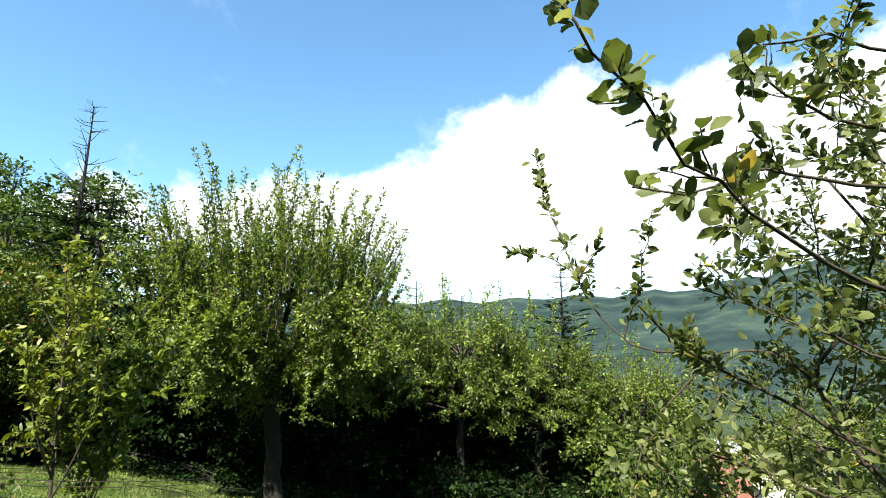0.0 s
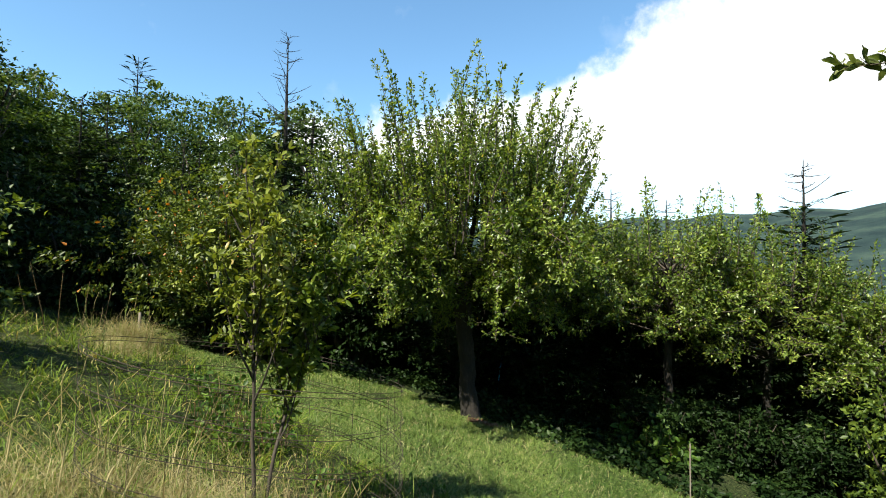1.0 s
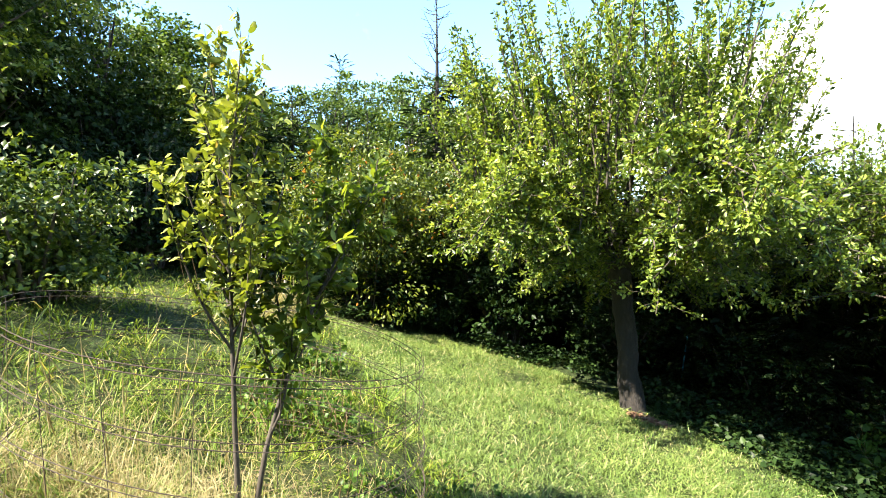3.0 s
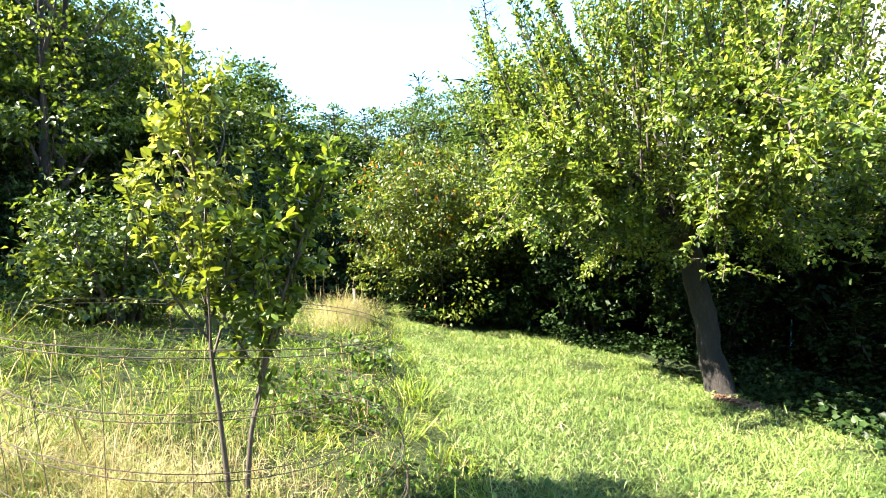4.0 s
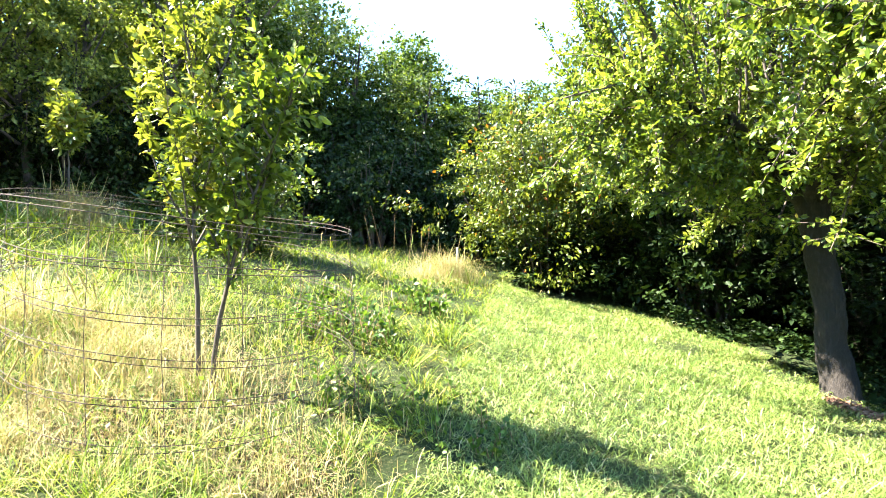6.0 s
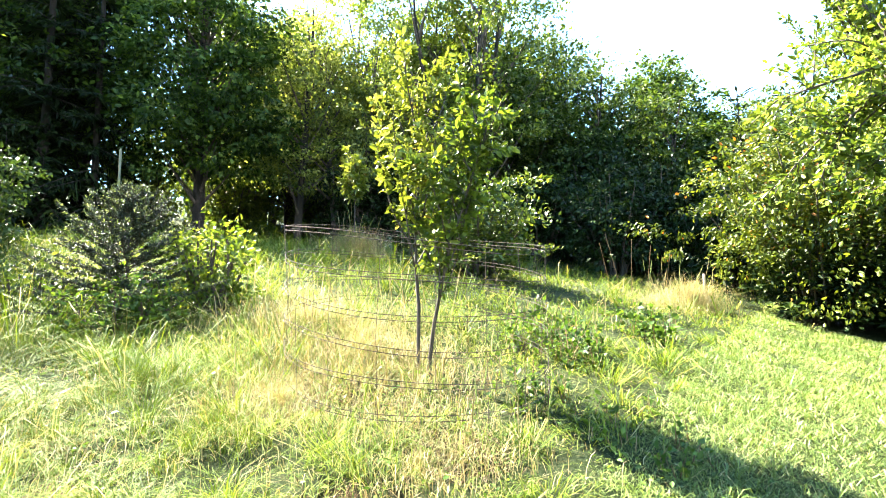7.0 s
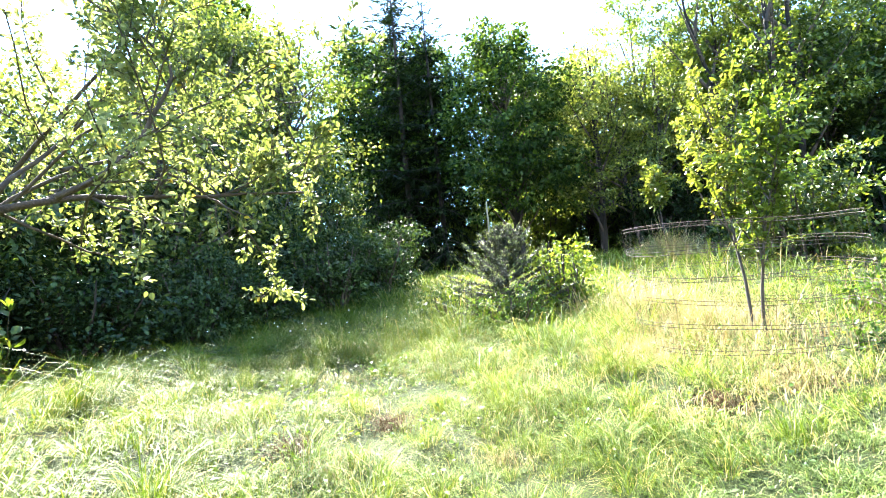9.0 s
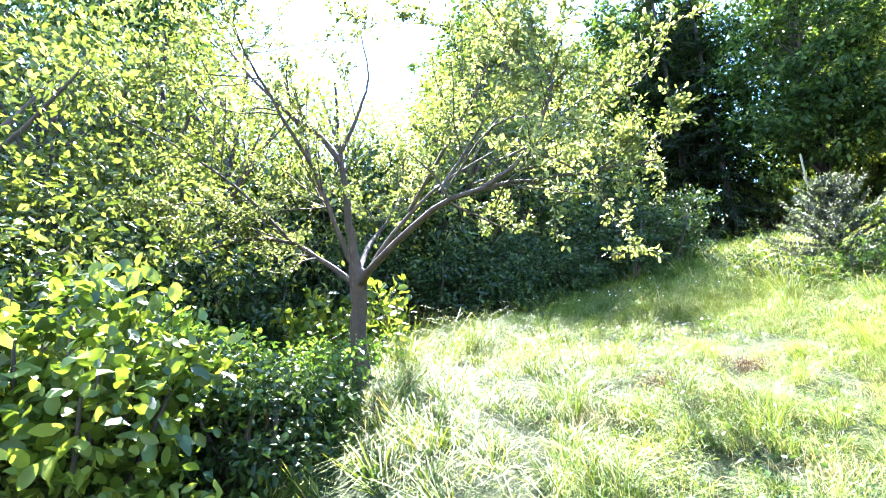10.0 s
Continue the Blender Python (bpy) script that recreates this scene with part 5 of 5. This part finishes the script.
# ---- the wire cage round the saplings ----
def wire_cage():
    ob = thing("wire_cage", SAP, "round rusty wire mesh cage guarding two saplings", "wire cage")
    c, r = np.array((0.02, -0.02)), 0.93
    rng = np.random.default_rng(8)
    th = np.linspace(0, 2 * np.pi, 61)
    wob = 1 + 0.035 * np.sin(2 * th + 0.7) + 0.02 * np.sin(3 * th + 2)
    x, y = c[0] + r * wob * np.cos(th), c[1] + r * wob * np.sin(th)
    slope = -0.13 * (x - c[0]) - 0.10 * (y - c[1])
    droop = -0.035 * (y - c[1])   # the top sags downhill
    for h in (0.02, 0.19, 0.37, 0.55, 0.75, 0.95):
        for dz in (0.0, 0.028):
            t = Tubes()
            sag = 0.012 * np.sin(th * 3 + h * 9)
            t.add(np.stack([x, y, slope + h + dz + sag + droop * h], 1), 0.0021, 4)
            part("ring_wire", t.mesh("ring_wire", WIRE), ob)
    for k in range(0, 60, 3):
        t = Tubes()
        lean = rng.normal(0, 0.012, 2)
        t.add(np.array([(x[k], y[k], slope[k] - 0.05), (x[k] + lean[0], y[k] + lean[1], slope[k] + 0.45), (x[k] + lean[0], y[k] - lean[1], slope[k] + 0.98 + droop[k])]), 0.0013, 4)
        part("upright_wire", t.mesh("upright_wire", WIRE), ob)
    t = Tubes()
    for h in (0.02, 0.19, 0.37, 0.55, 0.75, 0.95):
        for k in range(60):
            if rng.uniform() < 0.55:
                t.add(np.array([(x[k], y[k], slope[k] + h), (x[k], y[k], slope[k] + h + 0.028)]), 0.0012, 3)
    part("tie_wire", t.mesh("tie_wire", WIRE), ob, kind="stuff")


wire_cage()


# ---- weeds, stalks, posts ----
def weed_patch(x, y, radius, height, seed, leaf, count, mat, label):
    rng = np.random.default_rng(seed)
    ob = thing("weed_patch", at_land(x, y), label, "weeds", "weeds in the grass")
    tr, lines = Tubes(), []
    for _ in range(count):
        a, r = rng.uniform(0, 6.3), radius * math.sqrt(rng.uniform(0, 1))
        px, py = math.cos(a) * r, math.sin(a) * r
        pz = float(land(x + px, y + py) - land(x, y))
        b = shoot(rng, (px, py, pz - 0.03), (rng.normal(0, 0.3), rng.normal(0, 0.3), 1), height * rng.uniform(0.5, 1.15), 5, 0.12, 0.05)
        tr.add(b, np.linspace(0.004, 0.002, 5), 4)
        lines.append(b)
    part("stalk_work", tr.mesh("stalk_work", STALK), ob, kind="stuff")
    part("foliage", leaf_mesh("foliage", rng, *bough_leaves(rng, lines, 34, leaf, 0.03, 0.1, 0.6), mat, leaf > 0.06), ob)
    return ob


weed_patch(-3.35, 4.95, 0.42, 0.4, 81, 0.06, 80, WEED, "dark leafy bramble weeds beside the cage")
weed_patch(-2.0, 5.45, 0.4, 0.15, 82, 0.055, 40, WEED, "broad-leaved weeds in the grass")
weed_patch(-4.6, 5.95, 0.3, 0.36, 83, 0.07, 26, WEED, "leafy weeds on the mown slope")
weed_patch(-2.3, 4.75, 0.3, 0.22, 85, 0.05, 24, WEED, "leafy weeds at the cage's foot")
weed_patch(0.2, 10.2, 0.6, 0.6, 86, 0.13, 30, WEED, "large-leaved weeds in the shade")
weed_patch(2.2, -0.6, 0.6, 0.75, 87, 0.11, 55, SAP_LEAF_GREEN, "big bright burdock leaves behind the apple tree")
shrub("nettle_bush", at_land(3.05, 1.3), 0.48, 0.62, 88, WEED, "dense nettles at the apple tree's foot", "nettles", 5200, 0.04, 20, 0.05, oval=True)
shrub("bramble_bush", at_land(3.4, 1.75), 0.55, 0.66, 89, HEDGE_LEAF, "dense bramble and goosegrass in the hedge bank", "brambles", 6400, 0.042, 20, 0.05, oval=True)
shrub("bush", at_land(4.15, 2.1), 0.72, 1.25, 90, SAP_LEAF_GREEN, "dense raspberry canes with broad leaves", "bush", 8000, 0.072, 26, 0.05, oval="fine")
shrub("bush", at_land(3.75, 1.35), 0.6, 0.95, 91, WEED, "dense nettle bush beside the apple tree", "bush", 7000, 0.045, 22, 0.05, oval=True)
shrub("bush", at_land(4.7, 1.0), 0.8, 1.5, 92, FIELD_LEAF, "leafy hazel bush beside the apple tree", "bush", 6000, 0.076, 20, 0.05, oval="fine")


def stick(name, foot, top, thick, mat, label, category, group=""):
    ob = thing(name, foot, label, category, group)
    t = Tubes()
    o = np.array(foot)
    e = np.array(top) - o
    t.add(np.array([(0, 0, -0.15), e * 0.33 + (0.004, 0, 0), e * 0.66, e * 0.985, e]), [thick, thick, thick * 0.95, thick * 0.9, thick * 0.35], 8)
    part("shaft", t.mesh("shaft", mat), ob)
    return ob


stick("fence_post", at_land(-7.58, 7.53), at_land(-7.58, 7.53, 0.55), 0.025, WOODPOST, "weathered grey wooden post in dry grass", "post")
stick("garden_stake", at_land(0.55, 8.4), at_land(0.56, 8.42, 0.75), 0.009, WOODPOST, "thin wooden stake at the lawn's edge", "stake")
stick("garden_stake", at_land(-2.82, 12.1), at_land(-2.7, 12.15, 0.9), 0.012, BLUE, "thin blue stake in the shade", "stake")
stick("mullein_stalk", at_land(-3.32, 0.82), (-3.31, 0.84, 1.97), 0.013, FELT, "tall pale felted mullein stalk in the young spruce", "stalk")
for k, (sx, sy, sh, lx) in enumerate([(-8.0, 6.5, 0.95, 0.05), (-7.95, 6.35, 1.0, -0.22), (-7.8, 6.7, 0.9, 0.1), (-7.7, 6.95, 0.85, 0.12), (-8.1, 6.2, 0.8, -0.15)]):
    stick("dry_stalk", at_land(sx, sy), at_land(sx + lx * 0.4, sy + lx, sh), 0.0035, STALK, "tall dry plant stalk by the post", "stalk", "dry stalks by the post")

# fallen bark and bare soil at the old apple tree's foot
def soil_patch(name, x, y, r, mat, label, category, seed, flat=1.0, n=420, slim=0.45):
    rng = np.random.default_rng(seed)
    ob = thing(name, at_land(x, y), label, category)
    a, q = rng.uniform(0, 6.3, n), np.sqrt(rng.uniform(0, 1, n)) * r
    px, py = np.cos(a) * q, np.sin(a) * q * flat
    at = np.stack([px, py, land(x + px, y + py) - land(x, y) + rng.uniform(0.0, 0.03, n)], 1)
    ln = rng.uniform(0.03, 0.09, n)
    part("litter", leaf_mesh("litter", rng, at, rng.normal(0, 1, (n, 3)) * (1, 1, 0.15), unit(rng.normal(0, 0.25, (n, 3)) + (0, 0, 1)), ln, ln * slim, mat), ob, kind="stuff")


soil_patch("bark_litter", -2.32, 9.22, 0.26, CHIPS, "reddish bark litter at the apple tree's foot", "litter", 95, 0.5)
soil_patch("straw_mulch", -2.35, 3.9, 0.6, MULCH, "pale straw mulch round the saplings", "mulch", 96, 1.0, 1500, 0.07)
soil_patch("straw_mulch", -1.95, 3.4, 0.32, CHIPS, "brown dry grass heap by the cage", "mulch", 97, 1.0, 700, 0.08)
soil_patch("straw_mulch", -1.5, 4.35, 0.28, MULCH, "pale dead grass in a hollow", "mulch", 98, 1.0, 500, 0.08)


# ---- the village in the valley ----
def house(x, y, turn, w, d, h, roof, label, group="village houses"):
    ob = thing("house", at_land(x, y, -0.3), label, "house", group, turn=turn)
    bm = bmesh.new()
    bmesh.ops.create_cube(bm, size=1, matrix=pose(0, 0, h / 2) @ Matrix.Diagonal((w, d, h, 1)))
    me = bpy.data.meshes.new("wall")
    bm.to_mesh(me), bm.free()
    me.materials.append(PLASTER)
    part("wall", me, ob)
    k, e = h + w * 0.42, 0.5
    v = [(-w / 2 - e, -d / 2 - e, h - 0.25), (0, -d / 2 - e, k), (w / 2 + e, -d / 2 - e, h - 0.25), (-w / 2 - e, d / 2 + e, h - 0.25), (0, d / 2 + e, k), (w / 2 + e, d / 2 + e, h - 0.25)]
    v += [(a, b, c - 0.25) for a, b, c in v]
    f4 = [(0, 3, 4, 1), (1, 4, 5, 2), (7, 10, 9, 6), (8, 11, 10, 7), (0, 1, 7, 6), (1, 2, 8, 7), (3, 9, 10, 4), (4, 10, 11, 5), (0, 6, 9, 3), (2, 5, 11, 8)]
    part("roof", mesh_of("roof", v, np.array(f4), roof), ob)
    part("gable", mesh_of("gable", [(-w / 2, -d / 2, h), (w / 2, -d / 2, h), (0, -d / 2, k - 0.35), (-w / 2, d / 2, h), (w / 2, d / 2, h), (0, d / 2, k - 0.35)], [np.array([(0, 1, 2), (4, 3, 5)]), np.array([(0, 3, 4, 1)])], PLASTER), ob)
    for side in (-1, 1):
        for lev in (1.0, 3.6):
            if lev + 1.3 > h:
                continue
            for px in (-w * 0.28, w * 0.28):
                fr = part("window", mesh_of("window", [(px + a, side * (d / 2 + 0.03), lev + b) for a, b in ((-0.55, 0), (0.55, 0), (0.55, 1.3), (-0.55, 1.3))] + [(px + a, side * (d / 2 - 0.05), lev + b) for a, b in ((-0.55, 0), (0.55, 0), (0.55, 1.3), (-0.55, 1.3))],
                                                       np.array([(0, 1, 2, 3), (0, 4, 5, 1), (1, 5, 6, 2), (2, 6, 7, 3), (3, 7, 4, 0)]), FRAME_WHITE), ob)
                part("pane", mesh_of("pane", [(px + a, side * (d / 2 + 0.045), lev + b) for a, b in ((-0.43, 0.12), (0.43, 0.12), (0.43, 1.18), (-0.43, 1.18))], np.array([(0, 1, 2, 3)]), PANE), fr)


house(20.3, 41.7, 65, 5.0, 3.4, 1.5, ROOF, "small red-roofed shed in the valley")
house(37.5, 62.5, 150, 8, 10, 3.6, ROOF_GREY, "white village house with a grey roof")
house(39.8, 74.0, 62, 7, 9, 3.0, ROOF_GREY, "low village house with a grey roof")
house(53, 107, 65, 7, 9, 4.0, ROOF_GREY, "white village house with a grey roof")
house(66, 124, 20, 5, 6, 5.0, ROOF, "white village house with a red tiled roof")
again(w2, [(60, 105, 260, 1.6, 1.1)], "leafy tree among the village houses")
